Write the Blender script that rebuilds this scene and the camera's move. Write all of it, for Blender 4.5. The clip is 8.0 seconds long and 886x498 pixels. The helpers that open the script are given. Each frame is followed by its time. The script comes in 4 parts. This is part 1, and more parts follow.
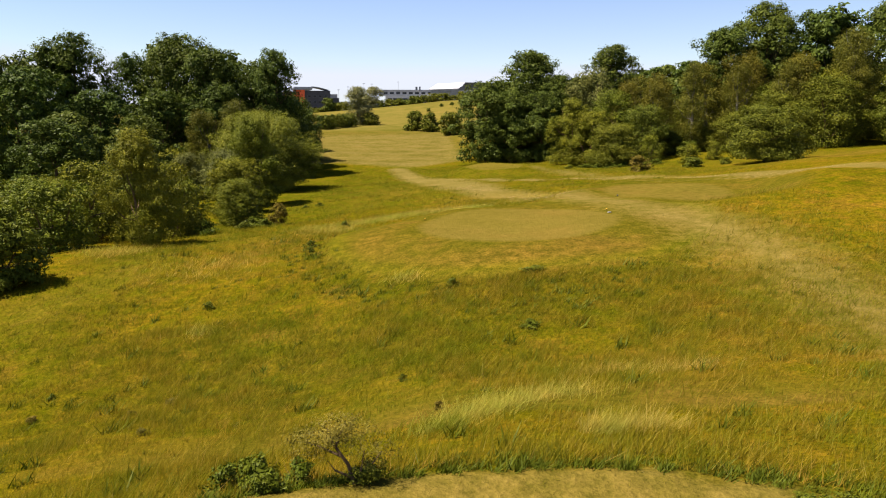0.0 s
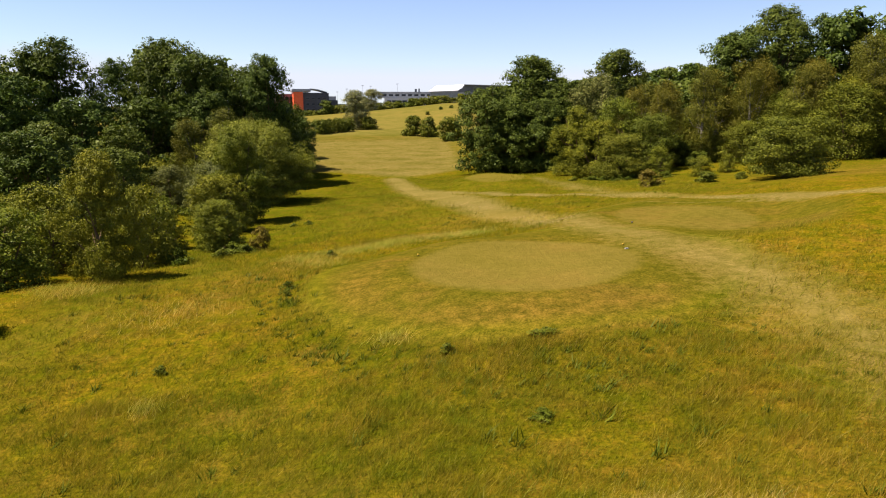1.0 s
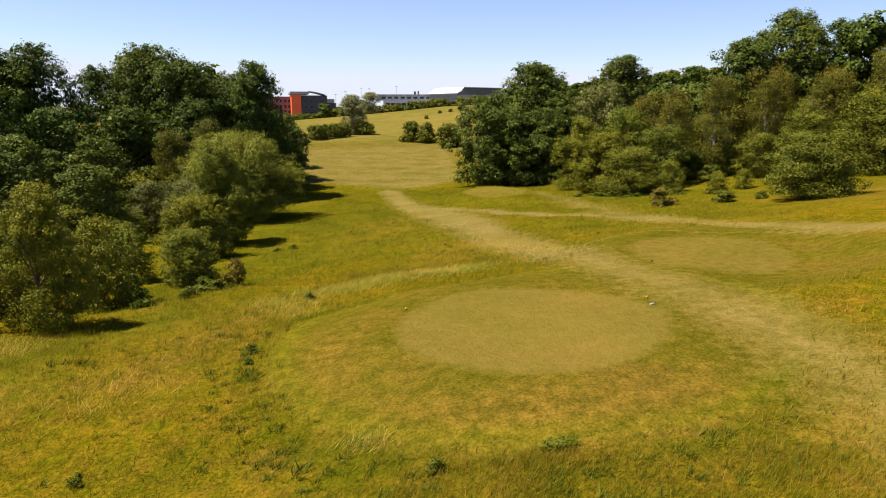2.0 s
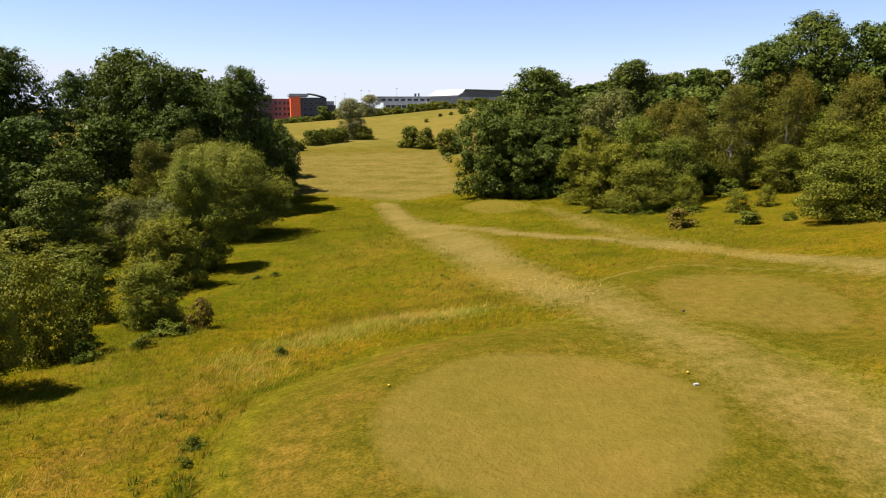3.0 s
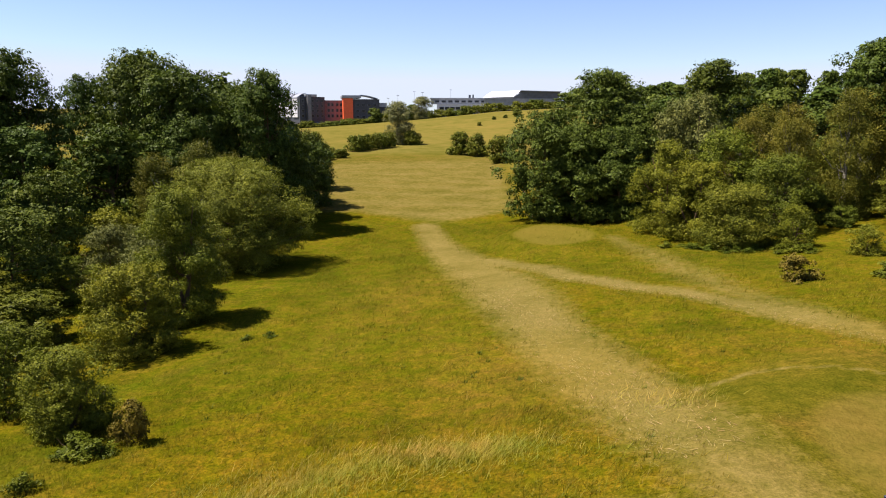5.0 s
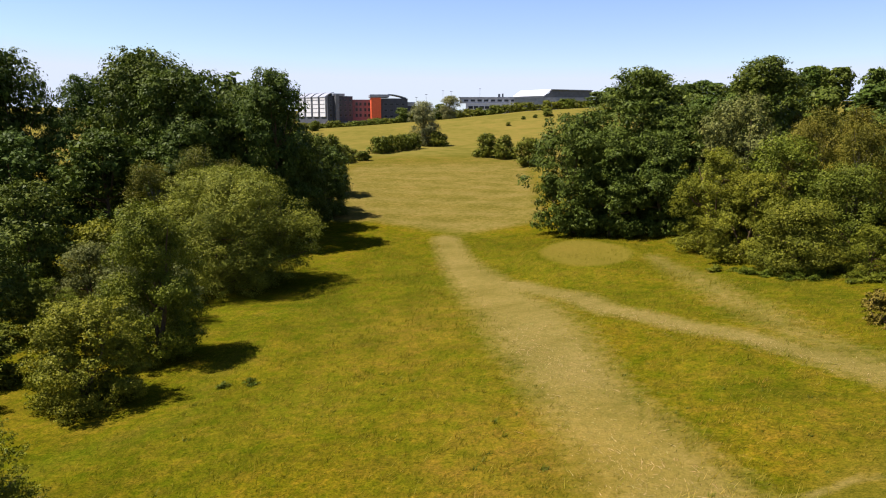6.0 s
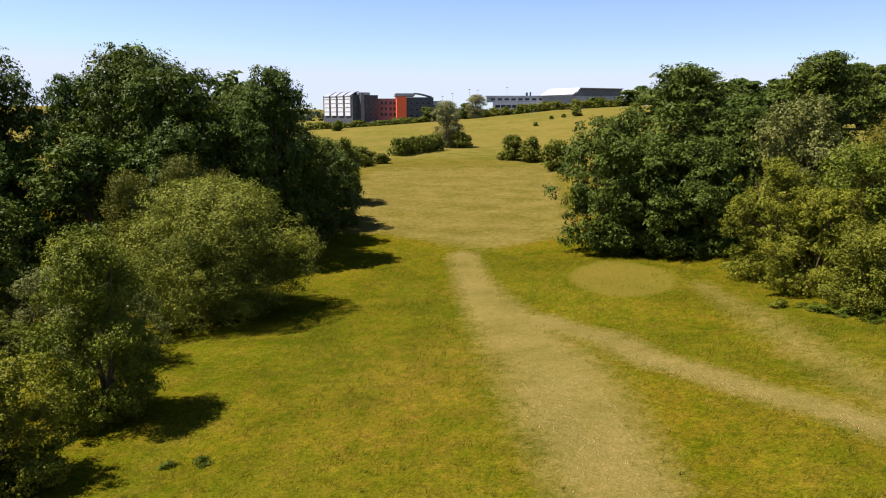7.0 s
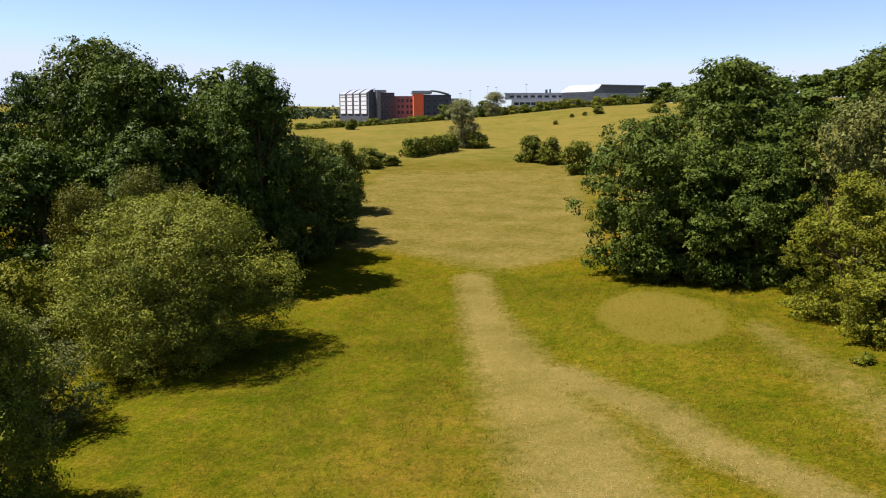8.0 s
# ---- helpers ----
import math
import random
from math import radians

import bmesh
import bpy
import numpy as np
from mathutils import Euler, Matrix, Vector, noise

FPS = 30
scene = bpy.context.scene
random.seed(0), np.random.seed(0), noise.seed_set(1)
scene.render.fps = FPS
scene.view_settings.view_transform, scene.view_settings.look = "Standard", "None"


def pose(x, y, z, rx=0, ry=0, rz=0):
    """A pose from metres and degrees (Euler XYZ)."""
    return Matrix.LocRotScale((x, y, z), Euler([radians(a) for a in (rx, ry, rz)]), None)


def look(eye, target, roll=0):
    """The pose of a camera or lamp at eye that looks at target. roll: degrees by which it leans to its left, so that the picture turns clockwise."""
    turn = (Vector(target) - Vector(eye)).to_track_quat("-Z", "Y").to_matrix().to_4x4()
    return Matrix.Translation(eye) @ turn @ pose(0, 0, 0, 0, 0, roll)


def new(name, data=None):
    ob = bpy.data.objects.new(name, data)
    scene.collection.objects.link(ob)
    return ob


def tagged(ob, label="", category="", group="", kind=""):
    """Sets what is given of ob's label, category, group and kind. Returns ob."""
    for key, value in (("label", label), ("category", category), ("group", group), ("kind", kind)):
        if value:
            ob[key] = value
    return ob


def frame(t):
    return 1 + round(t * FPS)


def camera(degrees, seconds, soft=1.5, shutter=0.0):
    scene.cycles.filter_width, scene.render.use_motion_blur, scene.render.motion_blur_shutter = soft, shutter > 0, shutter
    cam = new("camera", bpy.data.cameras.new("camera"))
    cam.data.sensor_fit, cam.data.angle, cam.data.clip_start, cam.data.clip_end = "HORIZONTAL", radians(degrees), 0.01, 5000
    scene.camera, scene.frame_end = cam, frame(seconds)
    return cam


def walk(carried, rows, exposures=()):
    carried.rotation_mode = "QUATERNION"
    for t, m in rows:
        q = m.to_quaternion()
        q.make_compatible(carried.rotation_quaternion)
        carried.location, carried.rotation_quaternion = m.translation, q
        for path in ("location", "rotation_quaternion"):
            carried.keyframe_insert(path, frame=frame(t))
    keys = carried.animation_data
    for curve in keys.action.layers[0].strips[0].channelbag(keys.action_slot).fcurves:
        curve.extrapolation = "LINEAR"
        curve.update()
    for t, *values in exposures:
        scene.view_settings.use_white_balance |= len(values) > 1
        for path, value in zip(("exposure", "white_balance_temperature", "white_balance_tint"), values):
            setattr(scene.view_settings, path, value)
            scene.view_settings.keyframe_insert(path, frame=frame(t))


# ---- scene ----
cam = camera(62.7, 8.0, soft=1.05)
METRES, EYE, TILT, LEAN, TURN = 45.0, 8.0, -10.5, 0.0, 0.0
ROWS = [
    (0.0, 0.0, 0.0, 0.0, 0.0, 0.0, 0.0),
    (0.5, 0.0014, 0.039, 0.0159, -0.01, 0.04, 0.01),
    (1.0, 0.0039, 0.0816, 0.0339, -0.02, 0.07, 0.01),
    (1.5, 0.0067, 0.1278, 0.0528, -0.04, 0.12, 0.01),
    (3.0, 0.0151, 0.28, 0.1102, 0.04, 0.25, -0.03),
    (3.5, 0.0176, 0.3355, 0.1256, 0.45, 0.28, -0.11),
    (4.0, 0.0205, 0.3931, 0.141, 1.49, 0.3, -0.33),
    (4.5, 0.024, 0.4526, 0.1566, 2.91, 0.3, -0.63),
    (6.0, 0.0333, 0.6426, 0.2054, 6.55, 0.12, -1.3),
    (6.5, 0.0341, 0.7136, 0.2231, 7.6, 0.04, -1.49),
    (7.0, 0.0331, 0.7906, 0.2413, 8.66, -0.05, -1.67),
    (7.5, 0.0305, 0.8734, 0.2609, 9.56, -0.19, -1.78),
    (8.0, 0.0261, 0.9568, 0.2807, 10.14, -0.32, -1.83),
]
walk(cam, [(t, pose(0, 0, EYE, TILT, LEAN, TURN) @ pose(METRES * x, METRES * y, METRES * z, 90 + pitch, roll, yaw)) for t, x, y, z, yaw, pitch, roll in ROWS],
     [(0.0, 1.54, 6700, 14), (2.5, 1.5, 6530, 15), (4.5, 1.49, 6310, 16), (6.5, 1.46, 6130, 15), (8.0, 1.46, 6080, 15)])

# ---------------------------------------------------------------- light
SUN_EL, SUN_AZ = 60.0, -93.0          # degrees; azimuth from +y towards +x
world = bpy.data.worlds.new("sky")
scene.world = world
world.use_nodes = True
wn = world.node_tree
bg = wn.nodes["Background"]
sky = wn.nodes.new("ShaderNodeTexSky")
sky.sky_type, sky.sun_disc = "NISHITA", False
sky.sun_elevation, sky.sun_rotation = radians(SUN_EL), radians(SUN_AZ)
sky.air_density, sky.dust_density, sky.ozone_density, sky.altitude = 1.0, 0.05, 3.0, 100
tint = wn.nodes.new("ShaderNodeMix")
tint.data_type, tint.blend_type = "RGBA", "MULTIPLY"
tint.inputs[0].default_value, tint.inputs[7].default_value = 1.0, (0.985, 0.955, 1.09, 1)
wn.links.new(sky.outputs[0], tint.inputs[6])
haze = wn.nodes.new("ShaderNodeMix")                # a pale, even haze towards the horizon
haze.data_type, haze.blend_type = "RGBA", "DARKEN"
haze.inputs[0].default_value, haze.inputs[7].default_value = 1.0, (5.3, 5.85, 6.65, 1)
wn.links.new(tint.outputs[2], haze.inputs[6])
wn.links.new(haze.outputs[2], bg.inputs[0])
bg.inputs[1].default_value = 0.0530
sun = new("sun", bpy.data.lights.new("sun", "SUN"))
sun.data.energy, sun.data.angle, sun.data.color = 5.0, radians(0.6), (1.0, 0.92, 0.80)
a, e = radians(SUN_AZ), radians(SUN_EL)
sun.matrix_world = look((0, 0, 60), (-math.sin(a) * math.cos(e), -math.cos(a) * math.cos(e), 60 - math.sin(e)))

# ---------------------------------------------------------------- materials


def material(name, rough=0.8, metal=0.0, spec=0.3):
    m = bpy.data.materials.new(name)
    m.use_nodes = True
    b = m.node_tree.nodes["Principled BSDF"]
    b.inputs["Roughness"].default_value = rough
    b.inputs["Metallic"].default_value = metal
    b.inputs["Specular IOR Level"].default_value = spec
    return m, m.node_tree, b


def node(tree, kind, **values):
    n = tree.nodes.new(kind)
    for k, v in values.items():
        n.inputs[k.replace("_", " ")].default_value = v
    return n


def noise_node(tree, scale, detail=4.0, rough=0.6, vector=None):
    n = node(tree, "ShaderNodeTexNoise", Scale=scale, Detail=detail, Roughness=rough)
    if vector is None:
        vector = tree.nodes.new("ShaderNodeTexCoord").outputs["Object"]
    tree.links.new(vector, n.inputs["Vector"])
    return n.outputs["Fac"]


def ramp(tree, fac, stops):
    r = tree.nodes.new("ShaderNodeValToRGB")
    els = r.color_ramp.elements
    while len(els) < len(stops):
        els.new(0.5)
    for el, (p, c) in zip(els, stops):
        el.position, el.color = p, (*c, 1) if len(c) == 3 else c
    tree.links.new(fac, r.inputs[0])
    return r.outputs[0]


def mix(tree, fac, c1, c2, blend="MIX"):
    m = tree.nodes.new("ShaderNodeMix")
    m.data_type, m.blend_type = "RGBA", blend
    for sock, v in ((m.inputs[0], fac), (m.inputs[6], c1), (m.inputs[7], c2)):
        if isinstance(v, (int, float)):
            sock.default_value = v
        elif isinstance(v, tuple):
            sock.default_value = (*v, 1)
        else:
            tree.links.new(v, sock)
    return m.outputs[2]


def calc(tree, op, x, y=0.0, clamp=False):
    m = tree.nodes.new("ShaderNodeMath")
    m.operation, m.use_clamp = op, clamp
    for sock, v in ((m.inputs[0], x), (m.inputs[1], y)):
        if isinstance(v, (int, float)):
            sock.default_value = v
        else:
            tree.links.new(v, sock)
    return m.outputs[0]


def bump(tree, bsdf, height, strength=0.4, distance=0.05):
    b = node(tree, "ShaderNodeBump", Strength=strength, Distance=distance)
    tree.links.new(height, b.inputs["Height"])
    tree.links.new(b.outputs[0], bsdf.inputs["Normal"])


def plain(name, color, rough=0.7, metal=0.0, vary=0.25, scale=0.6):
    m, t, b = material(name, rough, metal)
    n = noise_node(t, scale, 5)
    color = tuple(0.53 * c for c in color)
    dark = tuple(c * (1 - vary) for c in color)
    lite = tuple(min(1, c * (1 + vary * 0.6)) for c in color)
    t.links.new(ramp(t, n, [(0.3, dark), (0.7, lite)]), b.inputs["Base Color"])
    return m


def foliage(name, dark, mid, light, through_light=0.11, rough=0.5):
    """Leaves: each leaf, each spray and each tree takes its own tone."""
    m, t, b = material(name, rough, 0, 0.04)
    geo = t.nodes.new("ShaderNodeNewGeometry")
    dark = tuple(0.6 * d + 0.4 * k for d, k in zip(dark, mid))
    light = tuple(0.7 * d + 0.3 * k for d, k in zip(light, mid))
    col = ramp(t, geo.outputs["Random Per Island"], [(0.0, dark), (0.5, mid), (1.0, light)])
    patch = noise_node(t, 0.45, 3)
    col = mix(t, 1.0, col, ramp(t, patch, [(0.3, (0.74, 0.78, 0.74)), (0.7, (1.2, 1.14, 1.0))]), "MULTIPLY")
    spray = noise_node(t, 1.7, 2)
    col = mix(t, 1.0, col, ramp(t, spray, [(0.33, (0.76, 0.8, 0.8)), (0.5, (1, 1, 1)), (0.67, (1.26, 1.2, 1.12))]), "MULTIPLY")
    info = t.nodes.new("ShaderNodeObjectInfo")
    col = mix(t, 1.0, col, ramp(t, info.outputs["Random"], [(0.0, (0.82, 0.91, 0.88)), (1.0, (1.19, 1.07, 0.92))]), "MULTIPLY")
    t.links.new(col, b.inputs["Base Color"])
    tr = t.nodes.new("ShaderNodeBsdfTranslucent")
    t.links.new(mix(t, 1.0, col, (1.0, 1.15, 0.55), "MULTIPLY"), tr.inputs[0])
    sh = t.nodes.new("ShaderNodeMixShader")
    sh.inputs[0].default_value = through_light
    t.links.new(b.outputs[0], sh.inputs[1])
    t.links.new(tr.outputs[0], sh.inputs[2])
    t.links.new(sh.outputs[0], t.nodes["Material Output"].inputs[0])
    return m


def grass_material(name, stops):
    """Blades of grass: each blade its own tone, in drifts of greener and browner growth."""
    m, t, b = material(name, 0.7, 0, 0.02)
    geo = t.nodes.new("ShaderNodeNewGeometry")
    col = ramp(t, geo.outputs["Random Per Island"], stops)
    for scale, detail, low, high in ((1.3, 4, (0.72, 0.86, 0.7), (1.22, 1.05, 1.2)), (0.22, 3, (0.88, 1.0, 0.8), (1.16, 1.0, 1.2))):
        n = noise_node(t, scale, detail)
        col = mix(t, 1.0, col, ramp(t, n, [(0.36, low), (0.64, high)]), "MULTIPLY")
    t.links.new(col, b.inputs["Base Color"])
    tr = t.nodes.new("ShaderNodeBsdfTranslucent")
    t.links.new(mix(t, 1.0, col, (1.0, 1.1, 0.6), "MULTIPLY"), tr.inputs[0])
    sh = t.nodes.new("ShaderNodeMixShader")
    sh.inputs[0].default_value = 0.4
    t.links.new(b.outputs[0], sh.inputs[1])
    t.links.new(tr.outputs[0], sh.inputs[2])
    t.links.new(sh.outputs[0], t.nodes["Material Output"].inputs[0])
    return m


def bark_material(name, dark, light):
    m, t, b = material(name, 0.9)
    co = t.nodes.new("ShaderNodeTexCoord")
    mp = node(t, "ShaderNodeMapping", Scale=(6, 6, 1.2))
    t.links.new(co.outputs["Object"], mp.inputs[0])
    n = noise_node(t, 2.0, 6, 0.7, mp.outputs[0])
    t.links.new(ramp(t, n, [(0.35, dark), (0.65, light)]), b.inputs["Base Color"])
    bump(t, b, n, 0.6, 0.04)
    return m


def ground_material():
    """Grassland. The mown attribute: red tee turf, green worn and mown tracks, blue short fringe."""
    m, t, b = material("grassland", 0.95, 0, 0.0)
    co = t.nodes.new("ShaderNodeTexCoord").outputs["Object"]
    att = t.nodes.new("ShaderNodeVertexColor")
    att.layer_name = "mown"
    sep = t.nodes.new("ShaderNodeSeparateColor")
    t.links.new(att.outputs[0], sep.inputs[0])
    big = noise_node(t, 0.045, 4, 0.55, co)
    mid = noise_node(t, 0.32, 5, 0.62, co)
    small = noise_node(t, 2.3, 5, 0.7, co)
    fine = noise_node(t, 14.0, 4, 0.75, co)
    tuft = noise_node(t, 5.5, 3, 0.6, co)
    # long meadow grass: green to straw in drifts
    zone = t.nodes.new("ShaderNodeVertexColor")
    zone.layer_name = "zones"
    zs = t.nodes.new("ShaderNodeSeparateColor")
    t.links.new(zone.outputs[0], zs.inputs[0])
    s = calc(t, "ADD", calc(t, "MULTIPLY", big, 0.45), calc(t, "MULTIPLY", mid, 0.55))
    rough_c = ramp(t, s, [(0.36, (0.118, 0.114, 0.004)), (0.47, (0.195, 0.154, 0.005)), (0.55, (0.240, 0.172, 0.007)), (0.64, (0.255, 0.163, 0.010))])
    rough_c = mix(t, calc(t, "MULTIPLY", zs.outputs["Red"], 0.85), rough_c, ramp(t, mid, [(0.35, (0.098, 0.110, 0.006)), (0.65, (0.168, 0.164, 0.011))]))
    rough_c = mix(t, calc(t, "MULTIPLY", zs.outputs["Green"], 0.8), rough_c, ramp(t, mid, [(0.35, (0.185, 0.128, 0.016)), (0.65, (0.285, 0.180, 0.026))]))
    rough_c = mix(t, calc(t, "MULTIPLY", zs.outputs["Blue"], 0.85), rough_c, ramp(t, mid, [(0.35, (0.082, 0.092, 0.005)), (0.65, (0.140, 0.134, 0.007))]))
    uneven = calc(t, "SUBTRACT", calc(t, "SUBTRACT", 1.0, calc(t, "MULTIPLY", zs.outputs["Red"], 0.2)), calc(t, "MULTIPLY", zs.outputs["Green"], 0.3), True)
    rough_c = mix(t, uneven, rough_c, ramp(t, small, [(0.3, (0.64, 0.72, 0.64)), (0.52, (1, 1, 1)), (0.72, (1.32, 1.2, 1.35))]), "MULTIPLY")
    rough_c = mix(t, uneven, rough_c, ramp(t, fine, [(0.34, (0.40, 0.46, 0.36)), (0.62, (1.28, 1.22, 1.25))]), "MULTIPLY")
    rough_c = mix(t, uneven, rough_c, ramp(t, tuft, [(0.36, (0.74, 0.80, 0.76)), (0.5, (1, 1, 1)), (0.66, (1.22, 1.15, 1.2))]), "MULTIPLY")
    fleck = noise_node(t, 1.0, 6, 0.72, co)
    rough_c = mix(t, uneven, rough_c, ramp(t, fleck, [(0.38, (0.78, 0.96, 0.6)), (0.5, (1, 1, 1)), (0.62, (1.10, 0.96, 1.6))]), "MULTIPLY")
    # worn, mown tracks: paler and drier
    track_c = ramp(t, mid, [(0.3, (0.205, 0.168, 0.040)), (0.5, (0.268, 0.210, 0.060)), (0.72, (0.325, 0.246, 0.082))])
    track_c = mix(t, 1.0, track_c, ramp(t, small, [(0.32, (0.86, 0.9, 0.82)), (0.68, (1.1, 1.06, 1.12))]), "MULTIPLY")
    track_c = mix(t, 1.0, track_c, ramp(t, fine, [(0.32, (0.62, 0.66, 0.58)), (0.65, (1.18, 1.15, 1.16))]), "MULTIPLY")
    track_c = mix(t, calc(t, "MULTIPLY", zs.outputs["Green"], 0.75), track_c, ramp(t, small, [(0.35, (0.21, 0.150, 0.016)), (0.65, (0.36, 0.235, 0.034))]))
    # short fringe
    fringe_c = ramp(t, mid, [(0.35, (0.1240, 0.1200, 0.0084)), (0.5, (0.1620, 0.1370, 0.0125)), (0.65, (0.2020, 0.1400, 0.0210))])
    fringe_c = mix(t, calc(t, "MULTIPLY", zs.outputs["Green"], 0.75), fringe_c, ramp(t, small, [(0.35, (0.19, 0.130, 0.018)), (0.65, (0.30, 0.182, 0.032))]))
    fringe_c = mix(t, calc(t, "MULTIPLY", zs.outputs["Red"], 0.7), fringe_c, ramp(t, small, [(0.35, (0.140, 0.150, 0.006)), (0.65, (0.225, 0.205, 0.010))]))
    fringe_c = mix(t, 1.0, fringe_c, ramp(t, small, [(0.32, (0.70, 0.77, 0.72)), (0.68, (1.26, 1.18, 1.25))]), "MULTIPLY")
    fringe_c = mix(t, 1.0, fringe_c, ramp(t, fine, [(0.33, (0.50, 0.56, 0.45)), (0.62, (1.2, 1.16, 1.18))]), "MULTIPLY")
    # tee turf: even, close-cut
    tee_c = ramp(t, mid, [(0.35, (0.1980, 0.1560, 0.0270)), (0.5, (0.2190, 0.1680, 0.0320)), (0.65, (0.2380, 0.1710, 0.0350))])
    tee_c = mix(t, 1.0, tee_c, ramp(t, small, [(0.3, (0.86, 0.87, 0.82)), (0.7, (1.1, 1.08, 1.1))]), "MULTIPLY")
    tee_c = mix(t, calc(t, "MULTIPLY", zs.outputs["Red"], 0.8), tee_c, (0.196, 0.166, 0.020))
    jag = calc(t, "MULTIPLY", calc(t, "SUBTRACT", small, 0.5), 0.9)

    def edge(channel, amount, soft):
        v = calc(t, "ADD", sep.outputs[channel], calc(t, "MULTIPLY", jag, amount))
        return calc(t, "DIVIDE", calc(t, "SUBTRACT", v, 0.5 - soft), 2 * soft, True)

    # far pasture: tan-green, with the paling of distance haze put into its colour
    hazed_past_c = ramp(t, s, [(0.38, (0.165, 0.150, 0.028)), (0.5, (0.225, 0.188, 0.042)), (0.62, (0.275, 0.205, 0.052))])
    rough_c = mix(t, zone.outputs["Alpha"], rough_c, hazed_past_c)
    col = mix(t, edge("Blue", 0.4, 0.2), rough_c, fringe_c)
    col = mix(t, edge("Green", 0.7, 0.2), col, track_c)
    col = mix(t, edge("Red", 0.3, 0.17), col, tee_c)
    col = mix(t, 1.0, col, (0.466, 0.463, 0.40), "MULTIPLY")
    t.links.new(col, b.inputs["Base Color"])
    h = calc(t, "ADD", calc(t, "MULTIPLY", fine, 0.5), small)
    bump(t, b, calc(t, "ADD", h, tuft), 0.6, 0.14)
    return m


M_GROUND = ground_material()
M_OAK = foliage("oak_leaves", (0.0273, 0.0402, 0.0064), (0.0545, 0.0768, 0.0118), (0.0941, 0.1188, 0.0228))
M_BIRCH = foliage("birch_leaves", (0.0536, 0.0537, 0.0068), (0.0964, 0.0913, 0.0118), (0.1463, 0.1342, 0.0228))
M_OLIVE = foliage("olive_leaves", (0.0591, 0.0691, 0.0052), (0.1080, 0.1173, 0.0106), (0.1695, 0.1752, 0.0211))
M_WILLOW = foliage("willow_leaves", (0.0850, 0.0857, 0.0086), (0.1536, 0.1489, 0.0171), (0.2484, 0.2318, 0.0351))
# distance haze is mixed into this leaf colour: dull and bluish
M_HAZED_FAR = foliage("hazed_far_wood_leaves", (0.030, 0.040, 0.022), (0.046, 0.060, 0.034), (0.066, 0.082, 0.048))
M_GREY_LEAF = foliage("grey_willow_leaves", (0.0636, 0.0654, 0.0177), (0.1073, 0.1110, 0.0317), (0.1727, 0.1803, 0.0591))
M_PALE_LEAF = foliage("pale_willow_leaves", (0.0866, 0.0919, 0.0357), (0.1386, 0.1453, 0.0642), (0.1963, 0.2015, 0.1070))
M_SHRUB = foliage("shrub_leaves", (0.0411, 0.0510, 0.0044), (0.0803, 0.0921, 0.0095), (0.1321, 0.1406, 0.0195))
M_BROWN = foliage("dry_shrub_leaves", (0.0785, 0.0592, 0.0105), (0.1247, 0.0970, 0.0168), (0.1755, 0.1432, 0.0262))
M_BARK = bark_material("bark", (0.0456, 0.0275, 0.0117), (0.1318, 0.0815, 0.0351))
M_BIRCH_BARK = bark_material("pale_bark", (0.070, 0.062, 0.050), (0.215, 0.188, 0.155))
M_GRASS = grass_material("meadow_grass", [(0.0, (0.092, 0.093, 0.0048)), (0.35, (0.138, 0.123, 0.0068)), (0.75, (0.176, 0.147, 0.0105)), (0.95, (0.206, 0.170, 0.020)), (1.0, (0.25, 0.206, 0.042))])
M_STRAW = grass_material("pale_grass", [(0.0, (0.215, 0.176, 0.026)), (0.5, (0.32, 0.268, 0.046)), (1.0, (0.44, 0.375, 0.085))])
M_LITTER = grass_material("straw_litter", [(0.0, (0.1516, 0.1137, 0.0320)), (0.5, (0.2654, 0.2022, 0.0704)), (1.0, (0.3917, 0.3159, 0.1407))])
M_DRY_LEAF = foliage("withered_leaves", (0.0840, 0.0660, 0.0110), (0.1470, 0.1120, 0.0180), (0.2205, 0.1650, 0.0300))
M_WEED = foliage("weed_leaves", (0.0401, 0.0539, 0.0035), (0.0670, 0.0829, 0.0066), (0.1014, 0.1156, 0.0142))

# ---------------------------------------------------------------- terrain
TEES = [((3.1, 29.8), (4.1, 4.5), 3.62, 0.055, 1.25), ((12.3, 40.2), (3.6, 4.8), 3.85, 0.04, 1.2), ((5.75, 82.6), (3.5, 5.3), 2.2, 0.04, 0.8), ((0.9, 0.5), (7.3, 7.2), 4.05, 0.0, 0.3)]
STRIP = [((12.2, -14), 2.2), ((11.5, 8), 2.6), ((10.8, 18), 2.5), ((10.0, 27), 2.3), ((8.2, 35), 2.0), ((6.6, 41), 1.8), ((5.1, 47.6), 1.8), ((3.7, 54.3), 1.65), ((2.5, 61), 2.1), ((1.4, 67), 2.2), ((-0.9, 74.8), 1.8), ((-2.8, 81.7), 1.5), ((-4.5, 88.5), 1.25), ((-5.8, 95), 1.25)]
BRANCH = [((0.6, 75.4), 1.2), ((4.1, 71.2), 1.2), ((6.1, 67.3), 1.1), ((8.8, 63.8), 1.0), ((10.5, 61.3), 1.0), ((12.3, 58.2), 1.0), ((14.1, 54), 1.0), ((17.3, 46.3), 1.1), ((21, 38), 1.2), ((25, 28), 1.3), ((29, 14), 1.3), ((31, -6), 1.2)]
EDGE_TRACK = [((10.3, 81), 1.2), ((11.4, 75), 1.7), ((12.1, 69), 1.9), ((12.8, 63), 1.8), ((13.8, 57.5), 1.5), ((15.2, 52.5), 1.0)]
